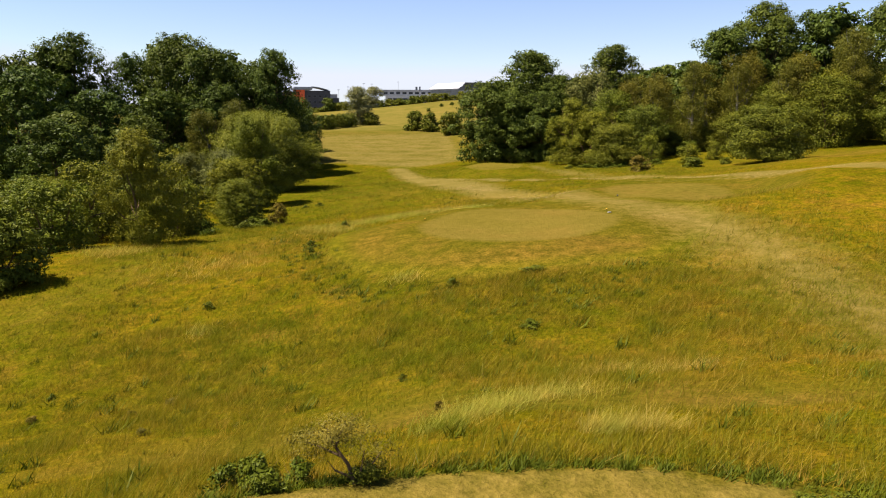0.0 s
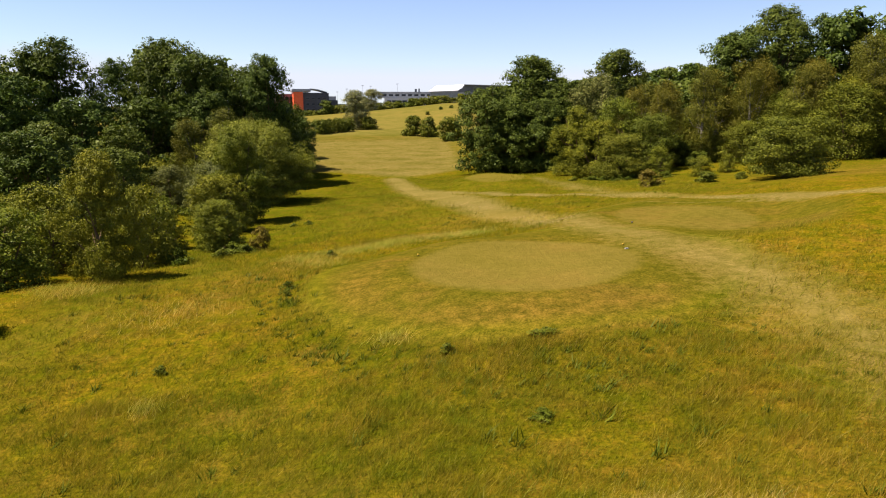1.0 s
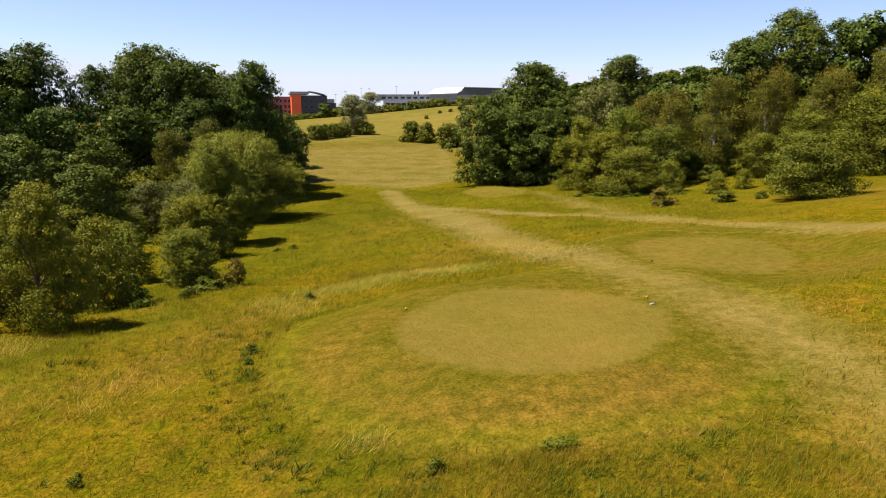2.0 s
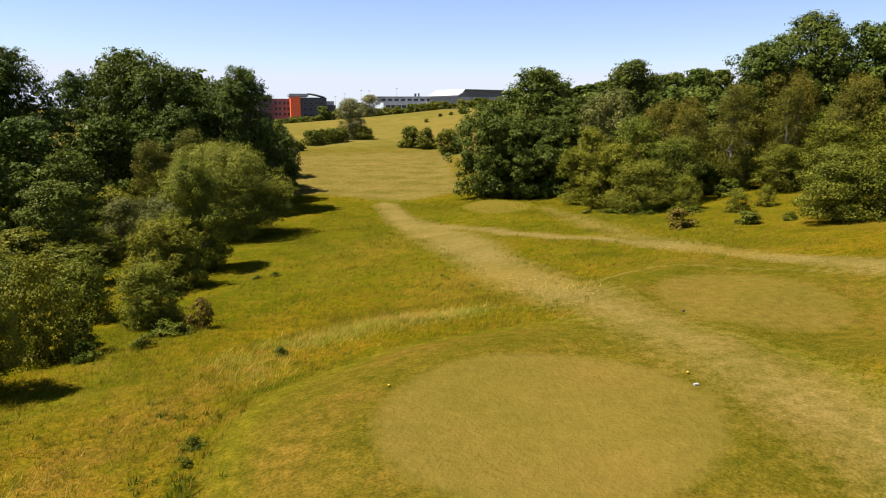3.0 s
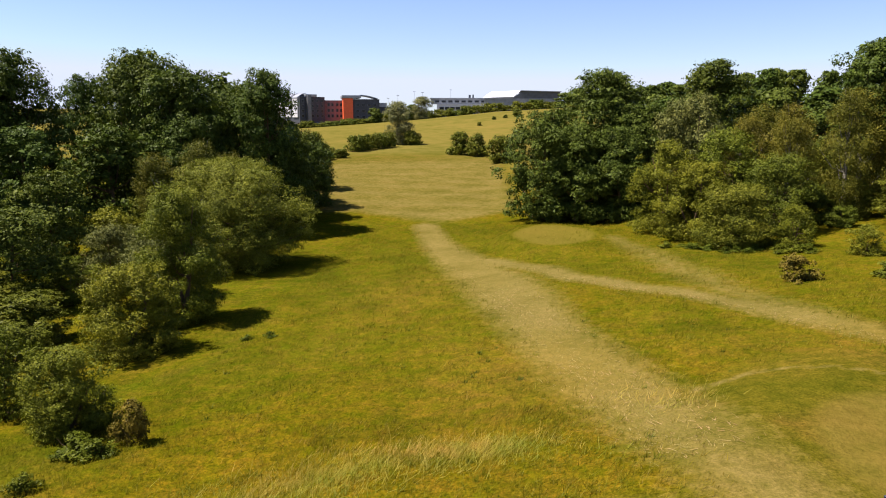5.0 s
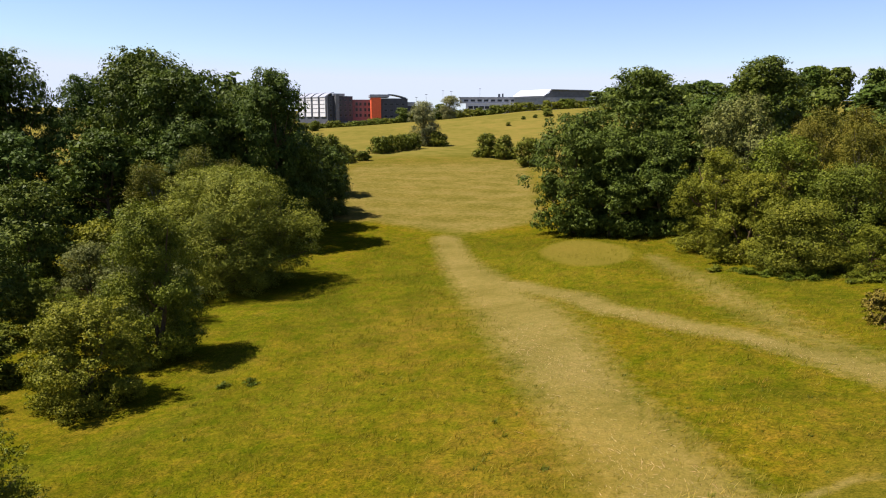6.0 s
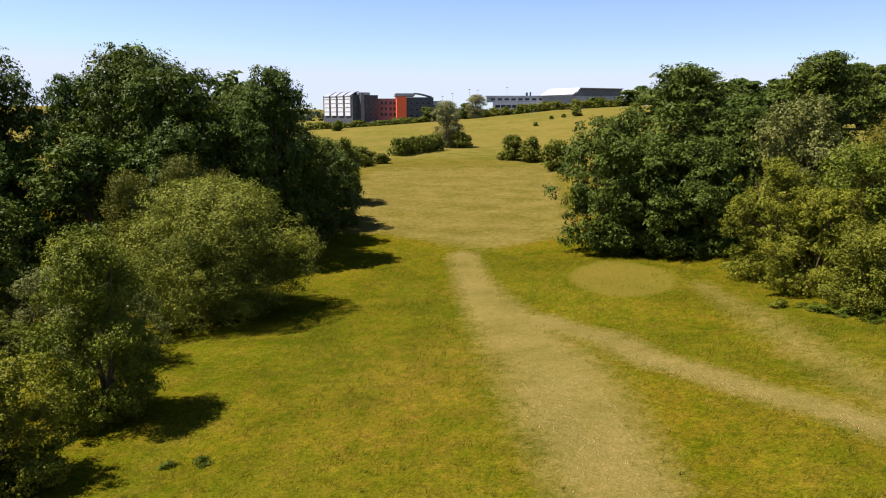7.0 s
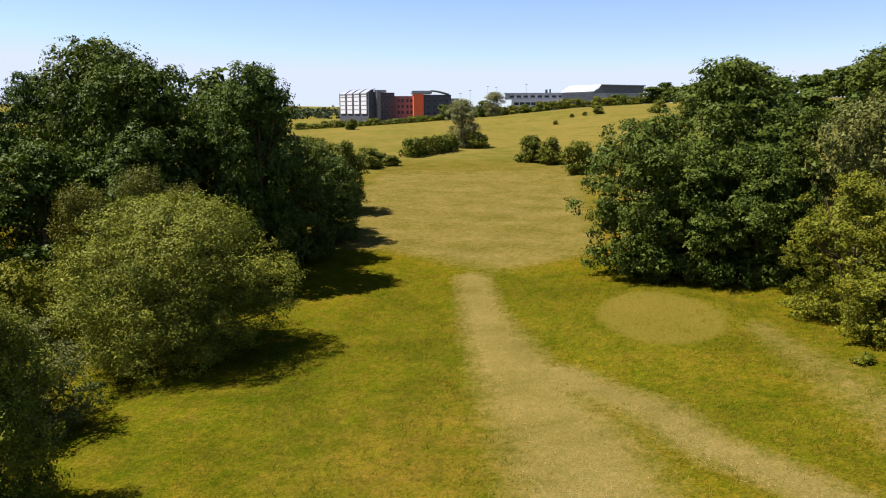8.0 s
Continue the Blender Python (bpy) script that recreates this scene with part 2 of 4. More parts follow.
MOWN_ARC = [((7.6, 46.4), 0.22), ((9.7, 47.4), 0.22), ((11.7, 46.8), 0.2), ((15.0, 44.8), 0.2), ((18, 42), 0.2)]


def curve_of(*knots):
    """A smooth curve through a few knots (monotone pieces)."""
    ks = np.array(knots, float)

    def f(v):
        v = np.asarray(v, float)
        i = np.clip(np.searchsorted(ks[:, 0], v) - 1, 0, len(ks) - 2)
        d = np.gradient(ks[:, 1], ks[:, 0])
        h = ks[i + 1, 0] - ks[i, 0]
        u = np.clip((v - ks[i, 0]) / h, 0, 1)
        return ((2 * u**3 - 3 * u**2 + 1) * ks[i, 1] + (u**3 - 2 * u**2 + u) * h * d[i]
                + (-2 * u**3 + 3 * u**2) * ks[i + 1, 1] + (u**3 - u**2) * h * d[i + 1])
    return f


MIDDLE = curve_of((-4000, 4), (-40, 4.1), (0, 4.0), (7, 3.85), (11, 3.15), (16, 2.3), (21, 2.6), (26, 2.9), (32, 3.0), (38, 2.65), (45, 2.15), (58, 1.75), (70, 1.35), (85, 1.1), (95, 1.1), (104, 1.5), (150, 3.5), (187, 5.0), (220, 6.5), (260, 8.8), (300, 12.0), (340, 14.0), (400, 14.2), (500, 14.0), (800, 9), (1500, 4), (4000, 2))
RISE = curve_of((-4000, 0), (-60, 0.02), (0, 0.05), (12, 0.06), (25, 0.10), (38, 0.13), (48, 0.12), (58, 0.10), (90, 0.10), (110, 0.10), (187, 0.07), (300, 0.06), (400, 0.05), (900, 0), (4000, 0))
FALL = curve_of((-4000, 0), (-60, 0.04), (0, 0.16), (12, 0.2), (21, 0.2), (30, 0.12), (38, 0.13), (45, 0.13), (58, 0.14), (70, 0.12), (85, 0.12), (95, 0.05), (106, 0.02), (150, 0.0), (220, 0.04), (300, 0.09), (340, 0.11), (450, 0.075), (900, 0), (4000, 0))
REACH = curve_of((-4000, 20), (0, 18), (110, 18), (220, 60), (300, 120), (4000, 120))


def terrain(x, y):
    x, y = np.asarray(x, float), np.asarray(y, float)
    z = MIDDLE(y)
    right = np.clip(x, 0, None)
    right = np.where(right < 30, right, 30 + 60 * (1 - np.exp(-(right - 30) / 60)))
    left = np.clip(-x, 0, None)
    reach = REACH(y)
    left = reach * (1 - np.exp(-left / reach))
    z = z + RISE(y) * right - FALL(y) * left
    for (cx, cy), (rx, ry), top, lean, bank in TEES:
        d = np.hypot((x - cx) / rx, (y - cy) / ry)
        k = np.clip((d - 0.94) / bank, 0, 1)
        k = 1 - k * k * (3 - 2 * k)
        z = z * (1 - k) + (top + lean * (x - cx)) * k
    near = np.exp(-((y - 40) / 140) ** 2) * np.exp(-(x / 120) ** 2)
    z = z + near * 0.10 * (np.sin(x * 0.71 + 1.3 * np.sin(y * 0.23)) * np.cos(y * 0.53 + 0.9 * np.sin(x * 0.31)))
    return z


def band(x, y, line):
    """How far inside a track with a given half width: 1 at its middle, 0.5 at its edge."""
    best = np.zeros_like(x)
    for (p, wp), (q, wq) in zip(line[:-1], line[1:]):
        dx, dy = q[0] - p[0], q[1] - p[1]
        u = np.clip(((x - p[0]) * dx + (y - p[1]) * dy) / (dx * dx + dy * dy), 0, 1)
        d = np.hypot(x - p[0] - u * dx, y - p[1] - u * dy)
        best = np.maximum(best, np.clip(1 - 0.5 * d / (wp + (wq - wp) * u), 0, 1))
    return best


def mown(x, y):
    tee, fringe = np.zeros_like(x), np.zeros_like(x)
    for (cx, cy), (rx, ry), top, lean, bank in TEES:
        d = np.hypot((x - cx) / rx, (y - cy) / ry)
        tee = np.maximum(tee, np.clip(0.5 + (1 - d) * 3, 0, 1) * (0.66 if cy > 70 else 0.58 if cy > 35 else 1))
        if cy == 29.8:
            d = np.hypot((x - 3.1) / 8.15, (y - 30.7) / 8.65) - 1
            fringe = np.maximum(fringe, np.clip(0.5 - d * 7, 0, 1))
        else:
            fringe = np.maximum(fringe, np.clip(0.5 + (1.85 - d) * 1.2, 0, 1) * (0.35 if cy > 70 else 1))
    tee = np.where(np.hypot(x - 0.9, y - 0.5) < 9, 0, tee)
    fringe = np.where((y < 11) & (np.hypot(x - 0.9, y - 0.5) > 7.4), 0, fringe)
    track = np.maximum(np.maximum(band(x, y, STRIP) * np.clip(0.66 + (y - 41) / 18, 0.66, 1), 0.9 * band(x, y, BRANCH)), np.maximum(0.57 * band(x, y, EDGE_TRACK), 0.72 * band(x, y, MOWN_ARC)))
    track = np.maximum(track, np.clip(0.5 + (7.25 - np.hypot(x - 0.9, y - 0.5)) * 1.5, 0, 0.58))
    fair_l = -23 - 0.1 * (y - 95)
    fair_r = 4.5 - 0.04 * (y - 95)
    fair = np.clip(0.5 + (y - 95.5 - 0.75 * np.minimum(np.abs(x + 5), 9)) / 5, 0, 1) * np.clip(0.5 + (x - fair_l) / 4, 0, 1) * np.clip(0.5 + (fair_r - x) / 4, 0, 1)
    fair = fair * np.clip((190 - y) / 40, 0, 1)
    fringe = np.maximum(fringe, 0.9 * np.clip(fair, 0, 1))
    stripes = 0.60 + 0.055 * np.sin(y * 0.95 + x * 0.12)
    track = np.maximum(track, fair * stripes)
    return tee, track, fringe


def ZONES(x, y):
    """Where the meadow is lush and yellow-green, dry and reddish, or dark and rank."""
    def blob(cx, cy, rx, ry):
        return np.exp(-((x - cx) / rx) ** 2 - ((y - cy) / ry) ** 2)
    wave = 1.2 * np.sin(y * 0.3) + 0.8 * np.sin(y * 0.71 + x * 0.2)
    lush = np.clip(1 - np.abs(x + 12.5 + wave) / 4.2, 0, 1) * np.clip((y - 16) / 8, 0, 1) * np.clip((96 - y) / 10, 0, 1)
    lush = np.maximum(lush, 0.8 * np.maximum.reduce([blob(-7, 74, 6, 12), blob(-9, 55, 5, 8), 0.8 * blob(8, 68, 5, 8), 0.5 * blob(-3, 17, 6, 4)]))
    dry = np.maximum.reduce([0.8 * blob(-7.5, 32, 2.4, 6), 0.9 * blob(4, 22.6, 6, 1.4), blob(33, 56, 9, 7), 0.3 * blob(24, 38, 9, 9), 0.9 * blob(-38, 186, 7, 12), 0.7 * blob(2, 49, 4, 5), 0.6 * blob(-4, 66, 3, 7), 0.6 * blob(14, 50, 5, 3), 0.6 * blob(-3.2, 8.5, 1.6, 2), blob(2.5, 23.6, 6, 1.3), 0.9 * blob(-2.8, 28.4, 1.1, 2.0), 0.9 * blob(-2.9, 23.4, 1.6, 0.6), 0.8 * blob(-4.8, 20.4, 1.5, 0.7), 0.9 * blob(-8.4, 21.8, 1.3, 0.7), 0.9 * blob(-8.4, 30.2, 1.6, 2.4), 0.6 * blob(6.5, 15.5, 3, 1.2), 0.9 * np.clip(1.5 - np.hypot(x - 0.9, y - 0.5) / 7, 0, 1) * (np.hypot(x - 0.9, y - 0.5) < 7.2)])
    d = np.hypot((x - 3.1) / 8.15, (y - 30.7) / 8.65)
    lush = np.maximum(lush, 0.8 * np.exp(-((d - 0.95) / 0.05) ** 2))
    rank = np.exp(-((d - 1.06) / 0.05) ** 2) * np.clip(np.maximum((30 - y) / 6, (2 - x) / 4), 0, 1) * 0.85
    d = np.hypot(x - 0.9, y - 0.5)
    rank = np.maximum(rank, np.exp(-((d - 7.6) / 0.4) ** 2))
    rank = np.maximum.reduce([rank, 0.7 * blob(3.5, 19.5, 4, 1.6), 0.95 * blob(-1.0, 91, 4.5, 2.6), 0.6 * blob(1.5, 84, 2.0, 4.5), 0.4 * blob(-7, 80, 5, 8), 0.45 * blob(-3, 19, 9, 5)])
    d = np.hypot((x - 3.1) / 8.15, (y - 30.7) / 8.65)
    rank = np.maximum(rank, 0.6 * np.exp(-((d - 1.0) / 0.035) ** 2) * np.clip((y - 33) / 3, 0, 1))
    lush = np.maximum(lush, (0.6 + 0.14 * (x < 0) + 0.2 * np.sin(0.37 * x + 1.1 * np.sin(0.16 * y)) * np.cos(0.23 * y + 0.4 * x)) * np.clip((y - 46) / 10, 0, 1) * np.clip((104 - y) / 8, 0, 1))
    dry = np.maximum(dry, 0.2 * np.clip((46 - y) / 12, 0, 1))
    # grows with y, bringing in the haze-paled field colour
    hazed_pasture = np.clip((y - 100) / 70, 0, 1)
    return lush, dry, rank, hazed_pasture


def spread(lo, hi, step, far, growth=1.13):
    near = list(np.arange(lo, hi + step / 2, step))
    s, v = step, near[-1]
    while v < far:
        s *= growth
        v += s
        near.append(v)
    s, v = step, near[0]
    while v > -far:
        s *= growth
        v -= s
        near.insert(0, v)
    return np.array(near)


def mesh_from(name, verts, faces, mats, smooth=False, index=None):
    """A mesh from arrays of one kind of face."""
    me = bpy.data.meshes.new(name)
    verts, faces = np.asarray(verts, np.float32), np.asarray(faces, np.int32)
    n, k = faces.shape
    me.vertices.add(len(verts))
    me.vertices.foreach_set("co", verts.ravel())
    me.loops.add(n * k)
    me.loops.foreach_set("vertex_index", faces.ravel())
    me.polygons.add(n)
    me.polygons.foreach_set("loop_start", np.arange(0, n * k, k, dtype=np.int32))
    if index is not None:
        me.polygons.foreach_set("material_index", np.asarray(index, np.int32))
    if smooth:
        me.polygons.foreach_set("use_smooth", np.ones(n, bool))
    for m in mats:
        me.materials.append(m)
    me.update(calc_edges=True)
    return me


def build_ground():
    xs, ys = spread(-26, 26, 0.4, 4000), spread(2, 112, 0.4, 4000)
    gx, gy = np.meshgrid(xs, ys)
    v = np.stack([gx, gy, terrain(gx, gy)], -1).reshape(-1, 3)
    nx = len(xs)
    i, j = np.meshgrid(np.arange(nx - 1), np.arange(len(ys) - 1))
    a = (j * nx + i).ravel()
    me = mesh_from("ground", v, np.stack([a, a + 1, a + nx + 1, a + nx], -1), [M_GROUND], True)
    tee, track, fringe = mown(v[:, 0], v[:, 1])
    layer = me.color_attributes.new("mown", "FLOAT_COLOR", "POINT")
    layer.data.foreach_set("color", np.stack([tee, track, fringe, np.ones_like(tee)], -1).astype(np.float32).ravel())
    blobs = ZONES(v[:, 0], v[:, 1])
    layer = me.color_attributes.new("zones", "FLOAT_COLOR", "POINT")
    layer.data.foreach_set("color", np.stack(blobs, -1).astype(np.float32).ravel())
    return tagged(new("ground", me), "rolling grassland with mown tees and dry tracks", "ground", kind="structure")


build_ground()


def ground_z(x, y):
    return float(terrain(x, y))


# ---------------------------------------------------------------- helpers for things


def part(name, bm, mat, parent, label=""):
    me = bpy.data.meshes.new(name)
    bm.to_mesh(me)
    bm.free()
    me.materials.append(mat)
    return part_mesh(name, me, parent, label)


def part_mesh(name, me, parent, label=""):
    ob = new(name, me)
    ob.parent = parent
    return tagged(ob, label)


def box(x0, x1, y0, y1, z0, z1, bevel=0.0):
    bm = bmesh.new()
    bmesh.ops.create_cube(bm, size=1)
    for v in bm.verts:
        v.co = ((x0 + x1) / 2 + v.co.x * (x1 - x0), (y0 + y1) / 2 + v.co.y * (y1 - y0), (z0 + z1) / 2 + v.co.z * (z1 - z0))
    if bevel:
        bmesh.ops.bevel(bm, geom=bm.edges[:], offset=bevel, segments=2, affect="EDGES")
    return bm


def tube(points, radii, sides=7):
    """Vertices and quads of a tapered tube along points."""
    vs, fs = [], []
    pts = [Vector(p) for p in points]
    for i, (p, r) in enumerate(zip(pts, radii)):
        d = (pts[min(i + 1, len(pts) - 1)] - pts[max(i - 1, 0)]).normalized()
        u = d.orthogonal().normalized()
        w = d.cross(u)
        for k in range(sides):
            an = 2 * math.pi * k / sides
            vs.append(p + u * (r * math.cos(an)) + w * (r * math.sin(an)))
    for i in range(len(pts) - 1):
        for k in range(sides):
            k2 = (k + 1) % sides
            fs.append((i * sides + k, i * sides + k2, (i + 1) * sides + k2, (i + 1) * sides + k))
    return [tuple(v) for v in vs], fs


def wood_mesh(name, tubes, mat):
    vs, fs = [], []
    for pts, radii, sides in tubes:
        v, f = tube(pts, radii, sides)
        o = len(vs)
        vs += v
        fs += [tuple(k + o for k in q) for q in f]
    return mesh_from(name, vs, fs, [mat], True)


# ---------------------------------------------------------------- trees
def leaves_on(rng, centres, radii, count, length, width, inside=0.3, flat=0.8, hang=0.0, core=0.9, sprigs=15, tuft=0.2, strand=0.0):
    """Leaves in sprigs round the lobes of a crown, with gaps between the sprigs, thinned where one lobe lies within another.
    strand: how far the leaves of a sprig trail down in a hanging string."""
    area = radii ** 2
    pick = rng.choice(len(centres), size=int(count * 2.2), p=area / area.sum())
    n = len(pick)
    dirs = rng.normal(size=(len(centres), sprigs, 3)) + np.array([0, 0, 0.3])
    dirs /= np.linalg.norm(dirs, axis=2, keepdims=True)
    reach = rng.normal(0.92, 0.15, (len(centres), sprigs))
    k = rng.integers(0, sprigs, n)
    d0 = dirs[pick, k]
    off = rng.normal(size=(n, 3)) * np.array([tuft, tuft, 0.6 * tuft])
    if strand:
        off *= 0.45
        off[:, 2] -= strand * rng.random(n) * rng.uniform(0.4, 1.0, (len(centres), sprigs))[pick, k]
    deep = rng.random(n) < 0.24
    rel = np.where(deep[:, None], d0 * rng.uniform(0.2, 0.6, (n, 1)) + off * 1.4, d0 * reach[pick, k][:, None] + off)
    p = centres[pick] + rel * radii[pick][:, None] * np.array([1, 1, flat])
    p[:, 2] -= hang * np.abs(rng.normal(size=n)) * radii[pick]
    depth = np.zeros(n)
    for c, rad in zip(centres, radii):
        q = (p - c) / np.array([1, 1, flat])
        depth = np.maximum(depth, 1 - np.linalg.norm(q, axis=1) / rad)
    keep = (depth < 0.3) | (rng.random(n) < inside)
    p, d0, off, deep = p[keep][:count], d0[keep][:count], off[keep][:count], deep[keep][:count]
    out = p - centres.mean(0)
    out /= np.linalg.norm(out, axis=1, keepdims=True) + 1e-6
    n = d0 * 0.5 + out * 0.3 + off * (0.2 / tuft) + rng.normal(size=p.shape) * 0.42 + np.array([-0.04, 0, 0.34])
    n /= np.linalg.norm(n, axis=1, keepdims=True)
    t = rng.normal(size=p.shape) + np.array([0, 0, -1.5 * hang - 1.2 * strand - 0.2])
    t -= n * (t * n).sum(1, keepdims=True)
    t /= np.linalg.norm(t, axis=1, keepdims=True)
    b = np.cross(n, t)
    s = rng.uniform(0.6, 1.25, (len(p), 1))
    s *= 1 + core * deep[:, None]
    v = np.stack([p - t * length * s / 2 - b * width * s / 2, p - t * length * s / 2 + b * width * s / 2, p + t * length * s / 2], 1).reshape(-1, 3)
    return v, np.arange(len(v)).reshape(-1, 3)


PROFILES = {
    "broad": curve_of((0, 0.6), (0.2, 0.9), (0.5, 1.0), (0.78, 0.82), (1.0, 0.42)),
    "spire": curve_of((0, 0.75), (0.2, 0.98), (0.5, 0.9), (0.8, 0.56), (1.0, 0.2)),
    "dome": curve_of((0, 0.94), (0.25, 1.0), (0.55, 0.95), (0.8, 0.80), (1.0, 0.52)),
    "bell": curve_of((0, 0.66), (0.15, 0.88), (0.38, 1.0), (0.62, 0.9), (0.84, 0.68), (1.0, 0.38)),
}


def tree_meshes(seed, shape, height, width, clear, lobes, leaves, length, leaf_w, leaf_mat, bark, hang=0.0, stems=1, lobe=0.17, core=0.9, sprigs=15, tuft=0.2, strand=0.0, boughs=12):
    """Trunk and crown meshes of one tree, its foot at the origin: lobes of leaves gathered on boughs."""
    rng = np.random.default_rng(seed)
    prof = PROFILES[shape]
    lean = rng.normal(size=2) * 0.03 * height
    # boughs: rounded masses on the outline of the crown, and some within
    bz = np.linspace(0.06, 0.9, boughs) ** (1.15 if shape == "dome" else 0.95)
    ba = np.arange(boughs) * 2.399 + rng.normal(size=boughs) * 0.35
    br = width * rng.uniform(0.16, 0.23, boughs) * (0.6 + 0.4 * prof(bz))
    brad = np.maximum(prof(bz) * width / 2 * rng.uniform(0.9, 1.1, boughs) - br * 1.05, 0)
    pick = rng.integers(0, boughs, lobes)
    d = rng.normal(size=(lobes, 3)) + np.array([0, 0, 0.35])
    d /= np.linalg.norm(d, axis=1, keepdims=True)
    lr = width * lobe * rng.uniform(0.6, 1.4, lobes)
    tz = np.clip(bz[pick] + d[:, 2] * br[pick] * 1.1 / height, 0, 1)
    x = brad[pick] * np.cos(ba[pick]) + d[:, 0] * br[pick]
    y = brad[pick] * np.sin(ba[pick]) + d[:, 1] * br[pick]
    inner = rng.random(lobes) < 0.22
    an = rng.uniform(0, 2 * math.pi, inner.sum())
    tz[inner] = rng.uniform(0.02, 0.92, inner.sum())
    fill = prof(tz[inner]) * width / 2 * rng.uniform(0.2, 0.8, inner.sum())
    x[inner], y[inner] = fill * np.cos(an), fill * np.sin(an)
    top = rng.random(lobes) < 0.1
    top[:4] = True
    tz[top] = rng.uniform(0.84, 1.0, top.sum())
    wide = (0.17 if shape == "broad" else 0.12) * width * np.sqrt(np.clip(1.15 - tz[top], 0, 1) / 0.2)
    x[top], y[top] = rng.uniform(-1, 1, top.sum()) * wide, rng.uniform(-1, 1, top.sum()) * wide
    low = rng.random(lobes) < (0.16 if clear < 0.7 else 0.05)
    an = rng.uniform(0, 2 * math.pi, low.sum())
    tz[low] = rng.uniform(0, 0.1, low.sum())
    fill = prof(tz[low]) * width / 2 * rng.uniform(0.4, 0.85, low.sum())
    x[low], y[low] = fill * np.cos(an), fill * np.sin(an)
    z = clear + lr * 0.7 + tz * (height - clear - lr * 1.5)
    c = np.stack([x + lean[0] * tz, y + lean[1] * tz, z], 1)
    v, f = leaves_on(rng, c, lr, leaves, length, leaf_w, hang=hang, core=core, sprigs=sprigs, tuft=tuft, strand=strand)
    v[:, 2] = np.maximum(v[:, 2], 0.05)
    crown = mesh_from("crown", v, f, [leaf_mat])
    tubes = []
    base_r = 0.022 * height + 0.03 * min(1, height / 4)
    for s in range(stems):
        sp = np.array([math.cos(s * 2.1), math.sin(s * 2.1)]) * (0.06 * width if stems > 1 else 0)
        top = np.array([lean[0] + sp[0] * 3, lean[1] + sp[1] * 3, clear + (height - clear) * (0.8 if s == 0 else 0.6)])
        pts = [(sp[0] * u + (top[0]) * u ** 1.5 + 0.15 * math.sin(5 * u + seed + s), sp[1] * u + top[1] * u ** 1.5 + 0.15 * math.sin(4 * u + s), -0.3 + (top[2] + 0.3) * u) for u in np.linspace(0, 1, 7)]
        tubes.append((pts, [base_r * (1.35 if u == 0 else 1 - 0.85 * u) / (1 + 0.4 * (stems > 1)) for u in np.linspace(0, 1, 7)], 8))
    main = tubes[0][0]
    for k in rng.choice(lobes, size=min(lobes, 16), replace=False):
        u = np.clip((c[k, 2] / max(main[-1][2], 0.1)) * 0.7, 0.15, 0.9)
        i = int(u * 6)
        a0 = np.array(main[i]) + (np.array(main[i + 1]) - np.array(main[i])) * (u * 6 - i)
        mid = (a0 + c[k]) / 2 + np.array([0, 0, -0.05 * height])
        r0 = base_r * (1 - 0.8 * u) * 0.5
        tubes.append(([tuple(a0), tuple(mid), tuple(c[k])], [r0, r0 * 0.65, r0 * 0.2], 5))
    return wood_mesh("trunk", tubes, bark), crown, height, width


KINDS = {}


def kind_of(name, seeds, *args, **kw):
    KINDS[name] = [tree_meshes(s, *args, **kw) for s in seeds]


kind_of("oak", (1, 2, 3, 4), "broad", 15, 11, 0.6, 230, 37000, 0.212, 0.158, M_OAK, M_BARK, lobe=0.078, core=0.9, sprigs=11, tuft=0.24, boughs=15)
kind_of("back_oak", (5, 6), "broad", 15, 11, 0.6, 110, 9000, 0.42, 0.32, M_OAK, M_BARK, lobe=0.10)
kind_of("low_oak", (7, 8), "bell", 9, 8.5, 0.1, 220, 38000, 0.155, 0.115, M_OAK, M_BARK, lobe=0.076, core=0.9, sprigs=11, tuft=0.24, boughs=16)
kind_of("birch", (11, 12, 13), "spire", 11, 5.6, 0.38, 130, 28000, 0.132, 0.064, M_BIRCH, M_BIRCH_BARK, hang=0.1, lobe=0.1, core=0.35, sprigs=20, tuft=0.5, strand=1.9, boughs=14)
kind_of("back_birch", (14, 15), "spire", 11, 5.6, 0.38, 130, 16000, 0.175, 0.085, M_BIRCH, M_BIRCH_BARK, hang=0.1, lobe=0.1, core=0.35, sprigs=20, tuft=0.5, strand=1.9, boughs=14)
kind_of("willow", (21,), "bell", 9.6, 11.5, 0.3, 420, 150000, 0.115, 0.066, M_WILLOW, M_BARK, hang=0.1, stems=3, lobe=0.07, core=0.3, sprigs=18, tuft=0.38, strand=0.35, boughs=36)
kind_of("sapling", (31, 32), "spire", 7.5, 5.0, 0.05, 170, 58000, 0.1, 0.056, M_OLIVE, M_BARK, hang=0.1, stems=2, lobe=0.09, core=0.25, sprigs=16, tuft=0.42, strand=0.9, boughs=14)
kind_of("bush", (41, 42, 43), "dome", 4.5, 5.0, 0.02, 90, 17000, 0.145, 0.1, M_SHRUB, M_BARK, stems=3, lobe=0.1, tuft=0.24)
kind_of("olive_bush", (45, 46), "dome", 4.5, 4.5, 0.02, 110, 12500, 0.135, 0.086, M_OLIVE, M_BARK, hang=0.1, stems=3, lobe=0.1, core=0.35, tuft=0.38, strand=0.4)
kind_of("tall_bush", (55, 56), "bell", 8, 6.5, 0.1, 170, 23000, 0.14, 0.09, M_OLIVE, M_BARK, hang=0.1, stems=3, lobe=0.085, core=0.35, tuft=0.38, strand=0.6, sprigs=15, boughs=15)
